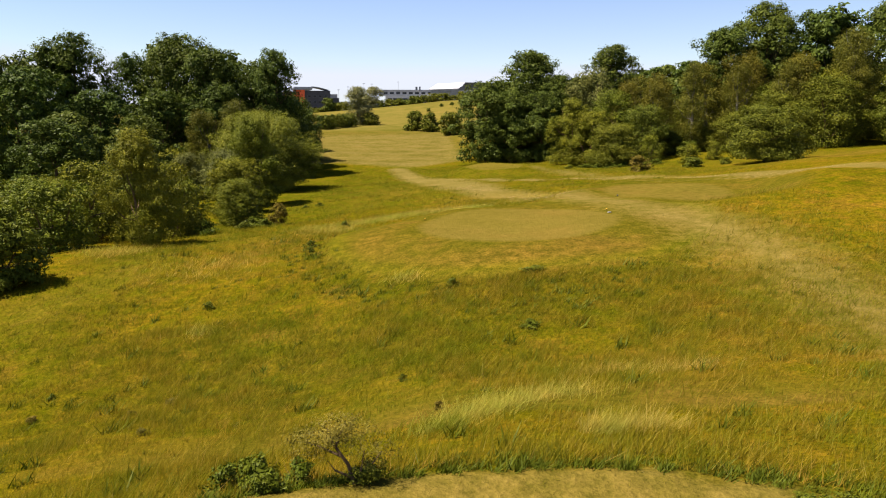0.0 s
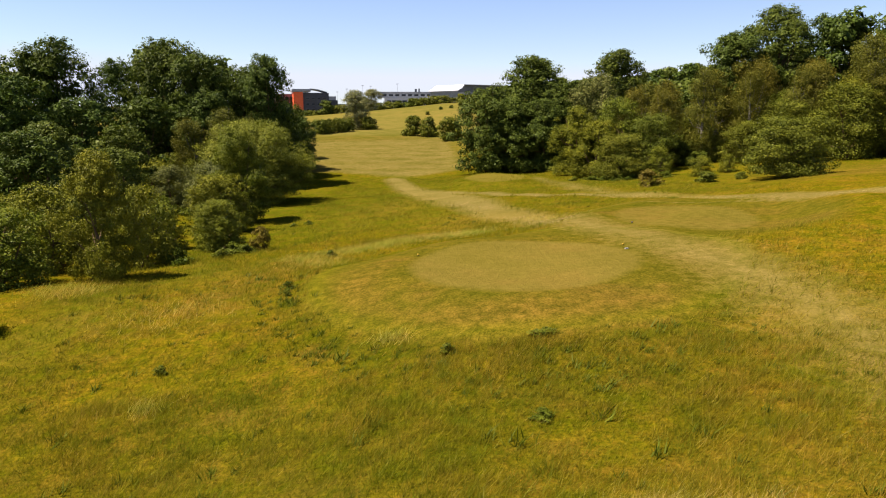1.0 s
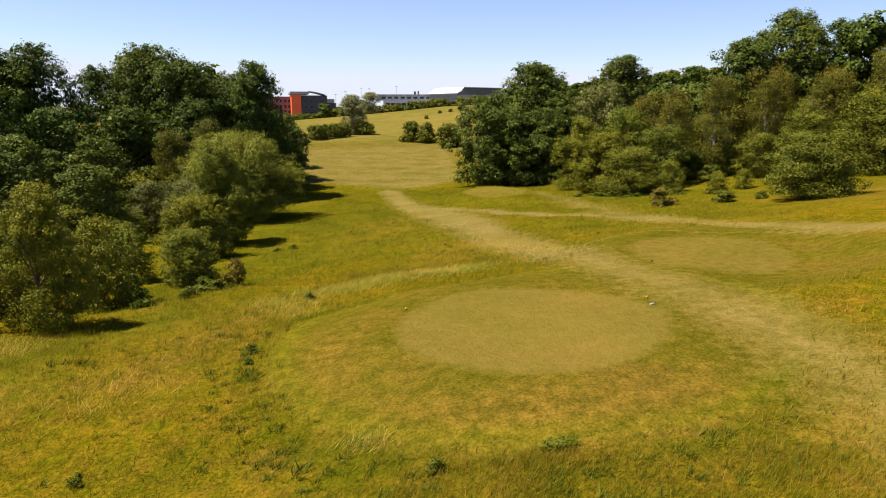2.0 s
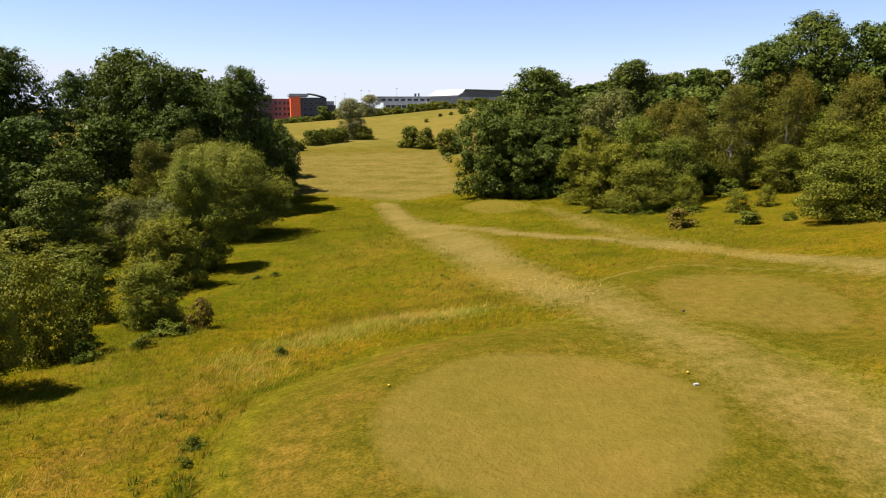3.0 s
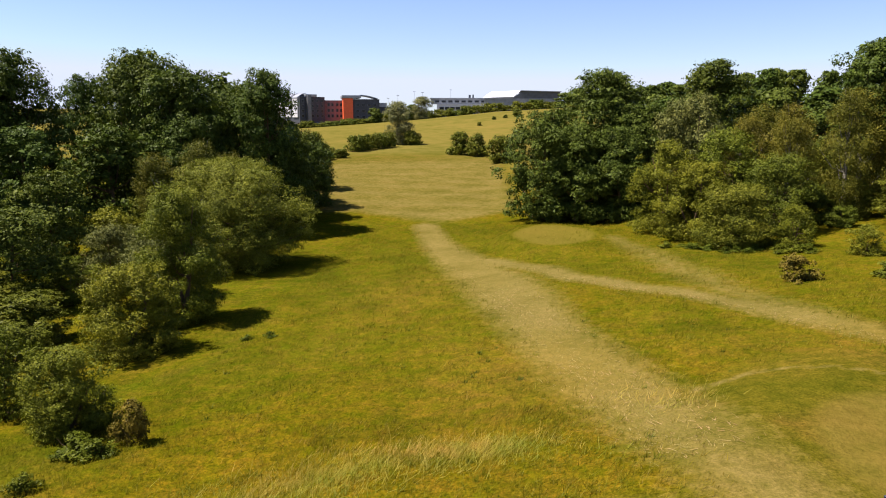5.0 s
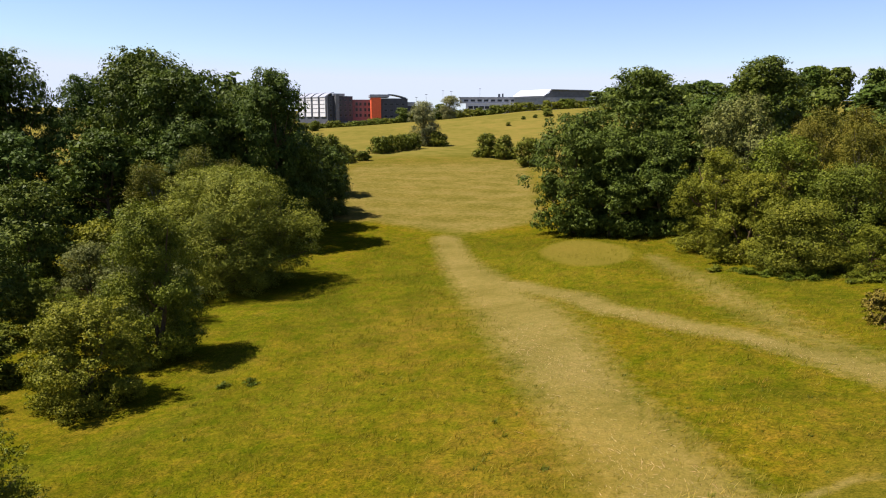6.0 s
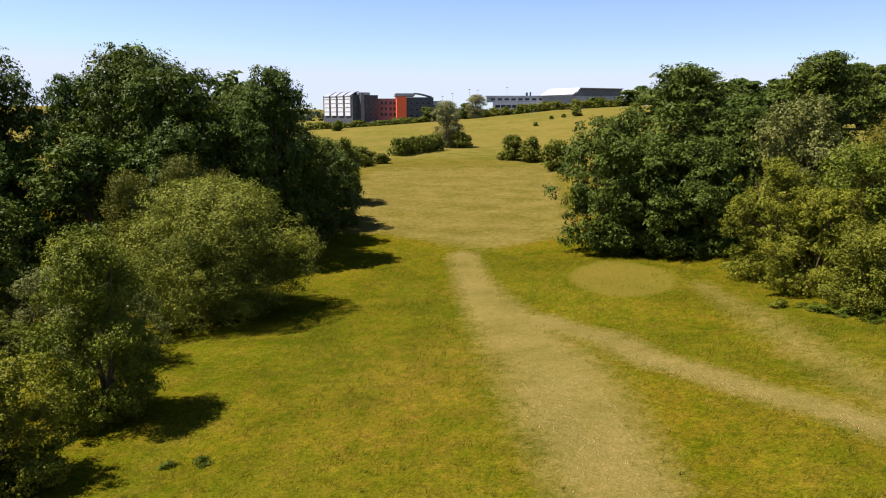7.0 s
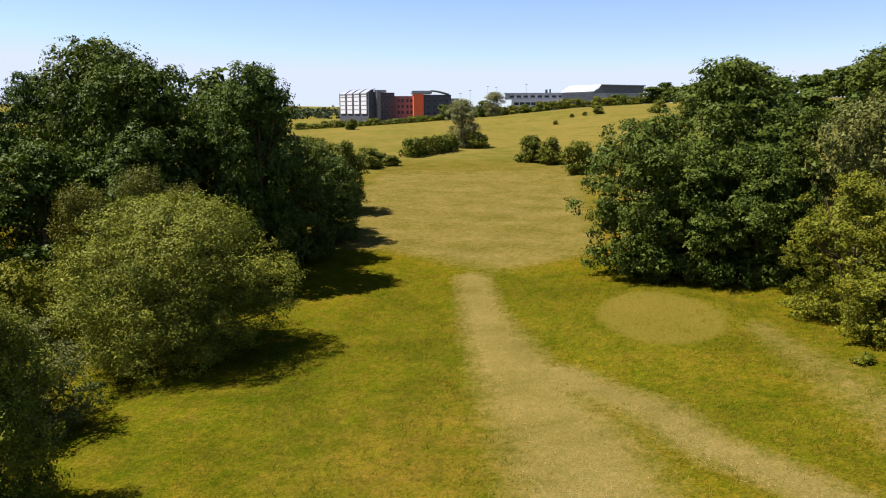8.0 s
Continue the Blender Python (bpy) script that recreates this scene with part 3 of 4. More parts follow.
kind_of("tall_green_bush", (57, 58), "bell", 7, 6.5, 0.05, 170, 23000, 0.14, 0.095, M_SHRUB, M_BARK, hang=0.1, stems=3, lobe=0.085, core=0.35, tuft=0.36, sprigs=14, boughs=15)
kind_of("silver_bush", (59,), "bell", 7.5, 6.2, 0.05, 170, 38000, 0.125, 0.07, M_OLIVE, M_BARK, hang=0.1, stems=3, lobe=0.08, core=0.35, tuft=0.38, sprigs=15, strand=0.3, boughs=16)
kind_of("mid_oak", (9, 10), "broad", 15, 11, 0.6, 160, 15000, 0.30, 0.22, M_OAK, M_BARK, lobe=0.09, boughs=14)
kind_of("near_bush", (48, 49), "dome", 5.5, 5.5, 0.02, 200, 50000, 0.105, 0.07, M_OLIVE, M_BARK, hang=0.1, stems=3, lobe=0.09, core=0.3, sprigs=14, tuft=0.4, strand=0.3, boughs=18)
kind_of("near_green_bush", (44,), "dome", 5.0, 5.5, 0.02, 200, 42000, 0.11, 0.075, M_SHRUB, M_BARK, hang=0.1, stems=3, lobe=0.09, core=0.4, sprigs=12, tuft=0.36, boughs=18)
kind_of("grey_bush", (51, 52), "dome", 7.0, 7.5, 0.05, 170, 30000, 0.155, 0.09, M_GREY_LEAF, M_BARK, hang=0.1, stems=3, lobe=0.085, core=0.4, tuft=0.38, strand=0.3, sprigs=15, boughs=18)
kind_of("weed", (47,), "dome", 0.6, 0.9, 0.0, 16, 1500, 0.07, 0.04, M_WEED, M_BARK, stems=2, lobe=0.17)
kind_of("hedge", (75, 76, 77), "dome", 3.6, 6.5, 0.0, 50, 1500, 0.40, 0.3, M_SHRUB, M_BARK, stems=2, lobe=0.11, tuft=0.3)
kind_of("brown_bush", (61,), "dome", 1.2, 1.5, 0.02, 30, 4000, 0.085, 0.04, M_BROWN, M_BARK, stems=3, lobe=0.13)
kind_of("far_bush", (71, 72, 73), "dome", 4.0, 4.5, 0.0, 60, 5000, 0.25, 0.18, M_SHRUB, M_BARK, stems=2, lobe=0.12, tuft=0.3)
kind_of("far_tree", (81, 82, 83), "broad", 9.0, 8.0, 0.06, 80, 3400, 0.62, 0.48, M_OAK, M_BARK, lobe=0.12, tuft=0.3)
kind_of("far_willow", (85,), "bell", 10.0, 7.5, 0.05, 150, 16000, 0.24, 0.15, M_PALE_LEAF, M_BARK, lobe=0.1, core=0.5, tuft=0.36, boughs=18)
planted = {}


def plant(kind, x, y, height, width, name="tree", label="", category="tree", group="", turn=None):
    """One tree or bush, standing on the ground at (x, y)."""
    k = planted[kind] = planted.get(kind, -1) + 1
    trunk, crown, h0, w0 = KINDS[kind][k % len(KINDS[kind])]
    root = new(name)
    root.matrix_basis = pose(x, y, ground_z(x, y) - 0.05, 0, 0, (k * 137.5) % 360 if turn is None else turn) @ Matrix.Diagonal((width / w0, width / w0, height / h0, 1))
    part_mesh("trunk", trunk, root)
    part_mesh("crown", crown, root)
    return tagged(root, label, category, group)


LEFT, RIGHT, FAR = "trees of the western wood", "trees of the eastern wood", "trees round the far field"
OAK_L = "tall dark-green broadleaf tree at the wood's edge"
for x, y, h, w in [(-32.9, 92, 17.8, 10.2), (-39.7, 95, 15.2, 8.5), (-27.2, 91.5, 16.0, 9.4), (-20.9, 93.5, 15.6, 8.0), (-45.3, 92, 17.8, 10), (-27, 88, 11.5, 8)]:
    plant("oak", x, y, h, w, "oak_tree", OAK_L, "tree", LEFT)
for x, y, h, w in [(-50, 87, 15.4, 10), (-24.5, 95, 14.2, 8), (-33, 86, 11.5, 9), (-38, 82, 11.5, 8.5), (-43.5, 77, 13.6, 9), (-44, 68.5, 13, 9), (-36, 71, 8.8, 7), (-29.5, 71.5, 8.2, 6.4), (-33, 62.5, 8.0, 6.8), (-27.6, 64.5, 6.4, 5.6)]:
    plant("mid_oak", x, y, h, w, "oak_tree", OAK_L, "tree", LEFT)
for x, y, h, w in [(-36, 100, 16.5, 11), (-29, 104, 15, 10), (-48, 92, 16, 11), (-53, 82, 15, 11), (-24.5, 100, 13.5, 8)]:
    plant("back_oak", x, y, h, w, "oak_tree", OAK_L, "tree", LEFT)
for x, y, h, w in [(-20.6, 99.5, 10.0, 6.6), (-20.2, 105.5, 7.6, 6.0), (-20.6, 109, 5.0, 5.0)]:
    plant("low_oak", x, y, h, w, "oak_tree", "dark-green broadleaf tree with low skirt over the fairway edge", "tree", LEFT)
plant("willow", -19.4, 78.4, 8.7, 12.0, "willow_tree", "large rounded grey-green willow shading the grass", "tree", LEFT)
plant("sapling", -16.1, 61.8, 8.1, 5.4, "birch_tree", "young olive-green tree with drooping twigs in grass", "tree", LEFT)
plant("sapling", -14.9, 35.8, 6.0, 3.7, "birch_tree", "slender olive-green tree at the thicket's edge", "tree", LEFT)
plant("near_bush", -15.9, 55.9, 4.3, 4.8, "bush", "rounded olive-green bush beside the meadow", "bush", LEFT)
plant("near_bush", -13.0, 46.3, 3.1, 3.2, "bush", "small leafy olive bush at the meadow edge", "bush", LEFT)
plant("olive_bush", -17.0, 48.2, 3.5, 3.2, "bush", "leafy olive-green bush in the thicket", "bush", LEFT)
plant("olive_bush", -15.3, 40.9, 4.5, 3.3, "bush", "leafy olive-green bush in the thicket", "bush", LEFT)
plant("far_bush", -14.7, 42.6, 1.4, 1.4, "bush", "small green bush beside a taller one", "bush", LEFT)
plant("silver_bush", -25.6, 67, 3.0, 4.0, "willow_bush", "pale silvery bush before a dark thicket", "bush", LEFT)
plant("brown_bush", -10.3, 45.3, 1.5, 1.3, "dry_shrub", "reddish-brown dry shrub in long grass", "shrub")
for x, y, h, w in [(-20, 68.5, 5.0, 5.5), (-24.6, 70.5, 4.6, 4.6)]:
    plant("grey_bush", x, y, h, w, "willow_bush", "grey-green willow bush in a dense thicket", "bush", LEFT)
for x, y, h, w in [(-24, 51, 3.6, 4.6), (-19.6, 40, 4.6, 4.2), (-23.5, 41, 4.0, 5), (-30, 47, 4.3, 6.5), (-18.8, 34.5, 3.6, 4.2), (-22, 32, 3.8, 5), (-29.5, 79.5, 5.2, 5.5), (-29.5, 84, 5.6, 5.5), (-31, 56, 3.6, 6), (-27.5, 53, 3.2, 5.5), (-24.5, 45, 3.4, 5)]:
    plant("olive_bush", x, y, h, w, "bush", "olive-green bush of young growth in the thicket", "bush", LEFT)
for x, y, h, w in [(-21, 46.5, 3.4, 4.2), (-17.2, 27.5, 3.2, 3.2), (-23, 58.5, 2.6, 4.6), (-27.5, 61, 3.4, 5.5), (-20.4, 54, 2.0, 3.0)]:
    plant("bush", x, y, h, w, "bush", "green bush in the thicket below tall trees", "bush", LEFT)
for x, y, h, w in [(-23.2, 81.8, 10.4, 5.6), (-20.6, 82.8, 9.4, 5.0), (-25.8, 82.6, 9.3, 5.5)]:
    plant("birch", x, y, h, w, "birch_tree", "olive-green birch with drooping twigs", "tree", LEFT)

plant("oak", 10.9, 96.5, 14.0, 9.8, "oak_tree", "broad dark-green tree with foliage down to the ground", "tree", RIGHT)
for x, y, h, w in [(5.7, 95.2, 10.7, 8.6), (8.6, 92.4, 9.2, 8.0), (12.3, 91, 8.6, 7.4), (14, 94.5, 10.5, 8.0)]:
    plant("low_oak", x, y, h, w, "oak_tree", "low spreading dark-green tree with foliage to the ground", "tree", RIGHT)
# added bushes, hiding sunlit ground so the gap under the birches reads dark
for x, y, h, w in [(25.2, 82, 2.8, 3.6), (28.4, 82.6, 3.0, 4.0), (26.2, 78.6, 1.6, 2.4)]:
    plant("bush", x, y, h, w, "bush", "low green bush added to darken the gap under the birches", "bush", RIGHT)
SLOPE = "tall green broadleaf tree on the wooded slope"
for x, y, h, w in [(23.4, 104, 13.6, 9.8), (45, 90, 14.9, 10), (50.5, 84, 15.0, 10.5), (34.6, 92, 14.0, 9.5), (39.6, 92, 16.3, 11)]:
    plant("oak", x, y, h, w, "oak_tree", SLOPE, "tree", RIGHT)
for x, y, h, w in [(33, 99, 8.5, 8.5), (43, 99, 12.2, 9.5), (58, 88, 15, 11), (57, 76, 16.5, 10.5), (17, 108, 9, 9), (9, 106, 7, 8), (46.5, 88, 15.0, 10)]:
    plant("back_oak", x, y, h, w, "oak_tree", SLOPE, "tree", RIGHT)
plant("grey_bush", 18.8, 92, 11.0, 9.0, "willow_tree", "greyish-olive willow tree beside the broad oak", "tree", RIGHT)
BIRCH = "olive birch with drooping twigs on the slope"
for x, y, h, w in [(24, 91, 9.5, 6), (47, 74, 11.6, 7), (27.5, 93, 8.5, 6), (36, 89, 11.4, 6), (34, 87, 10.8, 6), (45, 81, 12.4, 7), (39.5, 83, 10.2, 6.4), (30.5, 86, 10.2, 6)]:
    plant("back_birch", x, y, h, w, "birch_tree", BIRCH, "tree", RIGHT)
for x, y, h, w in [(27.8, 81.8, 10.2, 4.8), (33.5, 82, 10.6, 5.4), (37.5, 79, 9.8, 5.6), (42, 76, 11.8, 6), (22.6, 80.5, 8.6, 4.8), (20.2, 85, 9.0, 4.6), (24.6, 84.5, 9.4, 5), (31.4, 79.6, 9.6, 4.6), (35.2, 77.6, 9.4, 5), (40, 73.6, 9.0, 5.4)]:
    plant("birch", x, y, h, w, "birch_tree", BIRCH, "tree", RIGHT)
plant("silver_bush", 14.6, 82.6, 7.5, 6.2, "willow_bush", "silvery grey-green bush at the foot of the wood", "bush", RIGHT)
plant("tall_bush", 19.0, 83, 8.0, 6.6, "bush", "tall olive-green bush at the foot of the wood", "bush", RIGHT)
plant("near_green_bush", 17.4, 74.6, 4.4, 5.2, "bush", "low bright-green bush before the wood", "bush", RIGHT)
# (21.2, 77.6) is raised and (28.5, 91) added to darken the birch gap
for x, y, h, w in [(21.2, 77.6, 6.0, 5.4), (31.0, 78.6, 4.2, 5.0), (28.5, 91, 5.2, 6.5), (33.5, 74.5, 6.0, 5.8), (38, 72.5, 7, 7), (44, 69.5, 7, 7)]:
    plant("tall_green_bush", x, y, h, w, "bush", "tall leafy green bush at the foot of the wood", "bush", RIGHT)
plant("near_bush", 15.6, 79, 5.8, 5.8, "bush", "tall olive-green bush at the foot of the wood", "bush", RIGHT)
plant("near_green_bush", 25.8, 58.3, 4.6, 6.0, "bush", "broad dark-green bush standing out in the meadow", "bush", RIGHT)
for x, y, h, w in [(40, 77, 8.0, 6.5), (35.5, 80, 7.0, 6)]:
    plant("tall_bush", x, y, h, w, "bush", "olive bush before the birches", "bush", RIGHT)
for x, y, h, w in [(20.4, 72.1, 2.9, 2.4), (23.0, 68.3, 2.0, 2.3), (26.2, 70.5, 1.8, 1.8)]:
    plant("olive_bush", x, y, h, w, "bush", "small young bush in grass before the wood", "bush", RIGHT)
for x, y, h, w in [(21.0, 61.2, 0.9, 1.7), (23.6, 61.0, 0.6, 0.9)]:
    plant("far_bush", x, y, h, w, "bush", "tiny dark bush in grass", "bush", RIGHT)
plant("brown_bush", 16.5, 61.8, 1.4, 2.1, "dry_shrub", "low dark brownish shrub in grass", "shrub")

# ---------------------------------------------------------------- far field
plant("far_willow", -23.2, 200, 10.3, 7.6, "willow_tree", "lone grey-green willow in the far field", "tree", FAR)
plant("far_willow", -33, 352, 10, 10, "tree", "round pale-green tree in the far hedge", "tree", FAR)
plant("far_bush", -19.5, 198.5, 3.5, 4.8, "bush", "dark rounded bush beside the lone willow", "bush", FAR)
for x, y, h, w in [(-6.5, 169.5, 4.6, 4.6), (-2.9, 166.8, 4.4, 4.4), (1.7, 152.4, 4.8, 4.8), (10, 140, 6, 7)]:
    plant("far_bush", x, y, h, w, "bush", "rounded bush on the fairway's edge", "bush", FAR)
for k in range(7):
    plant("hedge", -29.2 + 0.92 * k, 176.8 + 2.4 * k, 3.4, 3.8, "bush", "dense low bush of a short hedge", "bush", "short hedge")
for x, y, h, w in [(-23.4, 118.5, 7.6, 6.6), (-34, 138, 6.5, 8)]:
    plant("bush", x, y, h, w, "bush", "leafy bush in the hollow past the wood", "bush", FAR)
for x, y, h, w in [(-31.4, 157.5, 3.2, 4.6), (-28.6, 161, 1.8, 3.0), (-34, 149, 3.6, 6), (-34, 168, 2.4, 5)]:
    plant("far_bush", x, y, h, w, "bush", "leafy bush in the hollow past the wood", "bush", FAR)
for x, y, h, w in [(-76, 291, 3.8, 4.4), (-5.2, 266.6, 1.3, 1.8), (-0.6, 287, 1.2, 1.6), (3.5, 291, 1.2, 1.6), (7.8, 294, 2.8, 4.0), (26, 285, 4.0, 6), (34, 278, 4.5, 6)]:
    plant("far_bush", x, y, h, w, "bush", "small dark bush alone on the far slope", "bush", FAR)
rng = np.random.default_rng(5)
HEDGE = "green bush of the hedge along the field's far side"
for k in range(26):
    u = k / 25
    plant("hedge", -118 + 62 * u, 352 + 16 * u + rng.normal() * 1.5, 2.4 + rng.uniform(-0.5, 1.0), 6.6, "bush", HEDGE, "bush", "far hedge")
for k in range(20):
    u = k / 19
    plant("hedge", -55 + 88 * u, 372 - 4 * u + rng.normal() * 2, 3.2 + rng.uniform(-0.8, 1.4), 8.0, "bush", HEDGE, "bush", "far hedge")
for x, y, h, w in [(-38, 356, 7, 7), (-56, 366, 7, 7), (-22, 374, 4, 5), (-15, 372, 4.5, 5), (18, 378, 5, 7)]:
    plant("far_tree", x, y, h, w, "tree", "round green tree in the far hedge", "tree", FAR)
for x, y, h, w in [(42, 205, 8, 9), (50, 212, 8, 9), (58, 205, 9, 10), (66, 200, 9, 10), (74, 196, 9, 11), (36, 225, 7, 8), (46, 235, 8, 9), (56, 232, 8, 9), (82, 190, 9, 11), (66, 225, 9, 10), (30, 190, 7, 8), (36, 180, 7, 8)]:
    plant("far_tree", x, y, h, w, "tree", "green tree on the slope behind the wood", "tree", FAR)
for k in range(34):
    u = k / 33
    rise = 3.4 * min(1, max(0, (150 * u - 50) / 14))
    plant("far_tree", 32 + 150 * u, 372 - 95 * u + rng.normal() * 9, 7.5 + rng.uniform(-1.5, 1.5) + 3 * u + rise, 9 + rng.uniform(-1, 3), "tree", "green tree of a far hilltop wood", "tree", "far hilltop wood")


def far_woods():
    """A low belt of distant woodland along the skyline, as one mass of leaf clumps."""
    rng = np.random.default_rng(9)
    n = 1500
    a = np.radians(rng.uniform(-75, 60, n))
    d = rng.uniform(750, 1150, n)
    x, y = d * np.sin(a), d * np.cos(a)
    r = rng.uniform(5, 8, n)
    c = np.stack([x, y, terrain(x, y) + r * rng.uniform(0.2, 0.6, n)], 1)
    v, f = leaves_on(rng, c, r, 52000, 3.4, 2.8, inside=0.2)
    return tagged(new("far_woods", mesh_from("far_woods", v, f, [M_HAZED_FAR])), "distant belt of dark woodland on the skyline", "woodland", kind="stuff")


far_woods()

# ---------------------------------------------------------------- buildings beyond the field
M_DARK = plain("dark_cladding", (0.105, 0.11, 0.13), 0.55, 0.1)
M_WHITE = plain("white_cladding", (0.95, 0.94, 0.95), 0.5, vary=0.1)
M_PINK = plain("pink_render", (0.46, 0.26, 0.25), 0.8)
M_ORANGE = plain("orange_cladding", (1.45, 0.24, 0.075), 0.5, vary=0.12)
M_ROOF = plain("grey_metal_roof", (0.55, 0.56, 0.6), 0.4, 0.4)
M_GLASS = plain("dark_window_glass", (0.02, 0.024, 0.03), 0.12)
M_STEEL = plain("grey_steel", (0.3, 0.3, 0.31), 0.45, 0.6)
M_PALE = plain("pale_metal_sheet", (1.2, 1.21, 1.26), 0.45, vary=0.1)
M_DARKGREY = plain("dark_grey_cladding", (0.19, 0.2, 0.22), 0.5, 0.2)
M_SHED = plain("grey_shed_cladding", (0.46, 0.48, 0.5), 0.5, 0.2)


def at(ob, m):
    ob.matrix_basis = m
    return ob


def vault(x0, x1, y0, y1, z0, rise, steps=8, over=0.4):
    """A roof slab that rises in a quarter curve from x0 to x1."""
    bm = bmesh.new()
    rows = []
    for k in range(steps + 1):
        u = k / steps
        x = x0 - over + (x1 - x0 + 2 * over) * u
        z = z0 + rise * math.sin(u * math.pi / 2)
        rows.append([bm.verts.new((x, y, z + dz)) for y in (y0 - over, y1 + over) for dz in (0, 0.45)])
    for p, q in zip(rows[:-1], rows[1:]):
        for i, j in ((0, 1), (1, 3), (3, 2), (2, 0)):
            bm.faces.new((p[i], p[j], q[j], q[i]))
    bm.faces.new((rows[0][0], rows[0][2], rows[0][3], rows[0][1]))
    bm.faces.new((rows[-1][0], rows[-1][1], rows[-1][3], rows[-1][2]))
    bmesh.ops.recalc_face_normals(bm, faces=bm.faces[:])
    return bm


def window(parent, x, y, z, w, h, m=None):
    """A window in a wall that faces -y."""
    fr = part("window", box(x - w / 2, x + w / 2, y - 0.12, y + 0.1, z, z + h), M_STEEL, parent)
    part("pane", box(x - w / 2 + 0.12, x + w / 2 - 0.12, y - 0.16, y - 0.1, z + 0.12, z + h - 0.12), M_GLASS, fr)
    return fr


def office_building():
    z = ground_z(-109, 450) + 1.7
    root = at(new("office_building"), pose(-109, 450, z, 0, 0, 15.2))
    wing = part("wing", box(0, 17, 0, 36, -4, 14.2), M_DARK, root, "dark-clad wing with white bays")
    at(wing, pose(-6, 0, 0, 0, 0, 30))
    for k in range(4):
        bay = part("bay", box(-0.6, 0.1, 1.6 + 8.6 * k, 7.9 + 8.6 * k, 2.2, 13.6, 0.15), M_WHITE, wing, "white cladding bay")
        for lev in range(4):
            part("window", box(-0.68, -0.55, 2.0 + 8.6 * k, 7.5 + 8.6 * k, 4.5 + 2.4 * lev, 4.8 + 2.4 * lev), M_STEEL, bay)
        part("roof", vault(-0.6, 5.0, 1.6 + 8.6 * k, 7.9 + 8.6 * k, 13.3, 2.6, over=0.2), M_ROOF, wing)
    part("roof", box(3.8, 11.4, -0.6, 36.4, 14.25, 15.6, 0.1), M_ROOF, wing)
    for lev in range(4):
        for k in range(5):
            if k == 1:
                continue
            window(wing, 2.0 + 3.3 * k, 0, 2.4 + 2.9 * lev, 1.6, 1.4)
    stair = part("stair_tower", box(4.2, 6.4, -2.4, -0.05, -4, 15.0), M_STEEL, wing, "grey steel stair tower")
    pink = part("wall", box(8, 21, 13, 24, -4, 12.4), M_PINK, root, "pink rendered wall with dark windows")
    for lev in range(3):
        for k in range(4):
            window(pink, 11.2 + 2.3 * k + (0.5 if k > 1 else 0), 13, 2.2 + 3.3 * lev, 1.4, 1.9)
    part("orange_panel", box(19.4, 25.2, 3.0, 20, -4, 13.4, 0.1), M_ORANGE, root, "bright orange cladding block")
    block = part("wall", box(25.3, 41, 4.0, 22, -4, 13.0), M_DARK, root, "dark clad block")
    for lev in range(3):
        for k in range(4):
            window(block, 28 + 3.4 * k, 4.0, 2.0 + 3.5 * lev, 2.0, 1.2)
    part("roof", box(18.5, 30, 2.4, 20, 13.5, 15.2, 0.3), M_ROOF, root)
    part("roof", vault(40.5, 29, 5, 20, 13.1, 2.0), M_ROOF, root)
    part("annexe", box(41.1, 47, 8, 22, -4, 8.6), M_DARK, root, "lower dark annexe")
    part("annexe_roof", box(41.1, 46, 8.5, 20, 8.65, 11.0), M_ROOF, root)
    part("annexe", box(47.1, 68, 12, 24, -4, 6.4), M_SHED, root, "long low grey annexe")
    return tagged(root, "dark four-storey office building with white bays and orange block", "building")


def white_building():
    z = ground_z(-20, 488)
    root = at(new("white_building"), pose(-38, 490, z, 0, 0, 3))
    lower = part("wall", box(0, 34, 0, 16, -1, 7.4), M_WHITE, root, "white walls with a ribbon of windows")
    for k in range(9):
        window(lower, 3 + 3.4 * k, 0, 3.8, 2.9, 1.8)
    upper = part("upper_storey", box(-4, 33, 5, 17, 7.45, 10.6), M_SHED, root, "grey set-back upper storey")
    for k in range(8):
        window(upper, 0 + 4.2 * k, 5, 8.3, 2.8, 1.4)
    part("roof", box(-4.6, 33.6, 4.4, 17.6, 10.65, 11.2), M_ROOF, root)
    part("chimney", box(20, 21.4, 8, 9.4, 11.25, 13.2), M_STEEL, root)
    part("chimney", box(22.4, 23.4, 8, 9, 11.25, 13.4), M_STEEL, root)
    return tagged(root, "low white building with ribbon windows and grey upper storey", "building")


def prism(outline, y0, y1):
    """A solid from an outline in x and z, reaching from y0 to y1."""
    bm = bmesh.new()
    a = [bm.verts.new((x, y0, z)) for x, z in outline]
    b = [bm.verts.new((x, y1, z)) for x, z in outline]
    bm.faces.new(a)
    bm.faces.new(b[::-1])
    for i in range(len(outline)):
        j = (i + 1) % len(outline)
        bm.faces.new((a[i], b[i], b[j], a[j]))
    bmesh.ops.recalc_face_normals(bm, faces=bm.faces[:])
    return bm


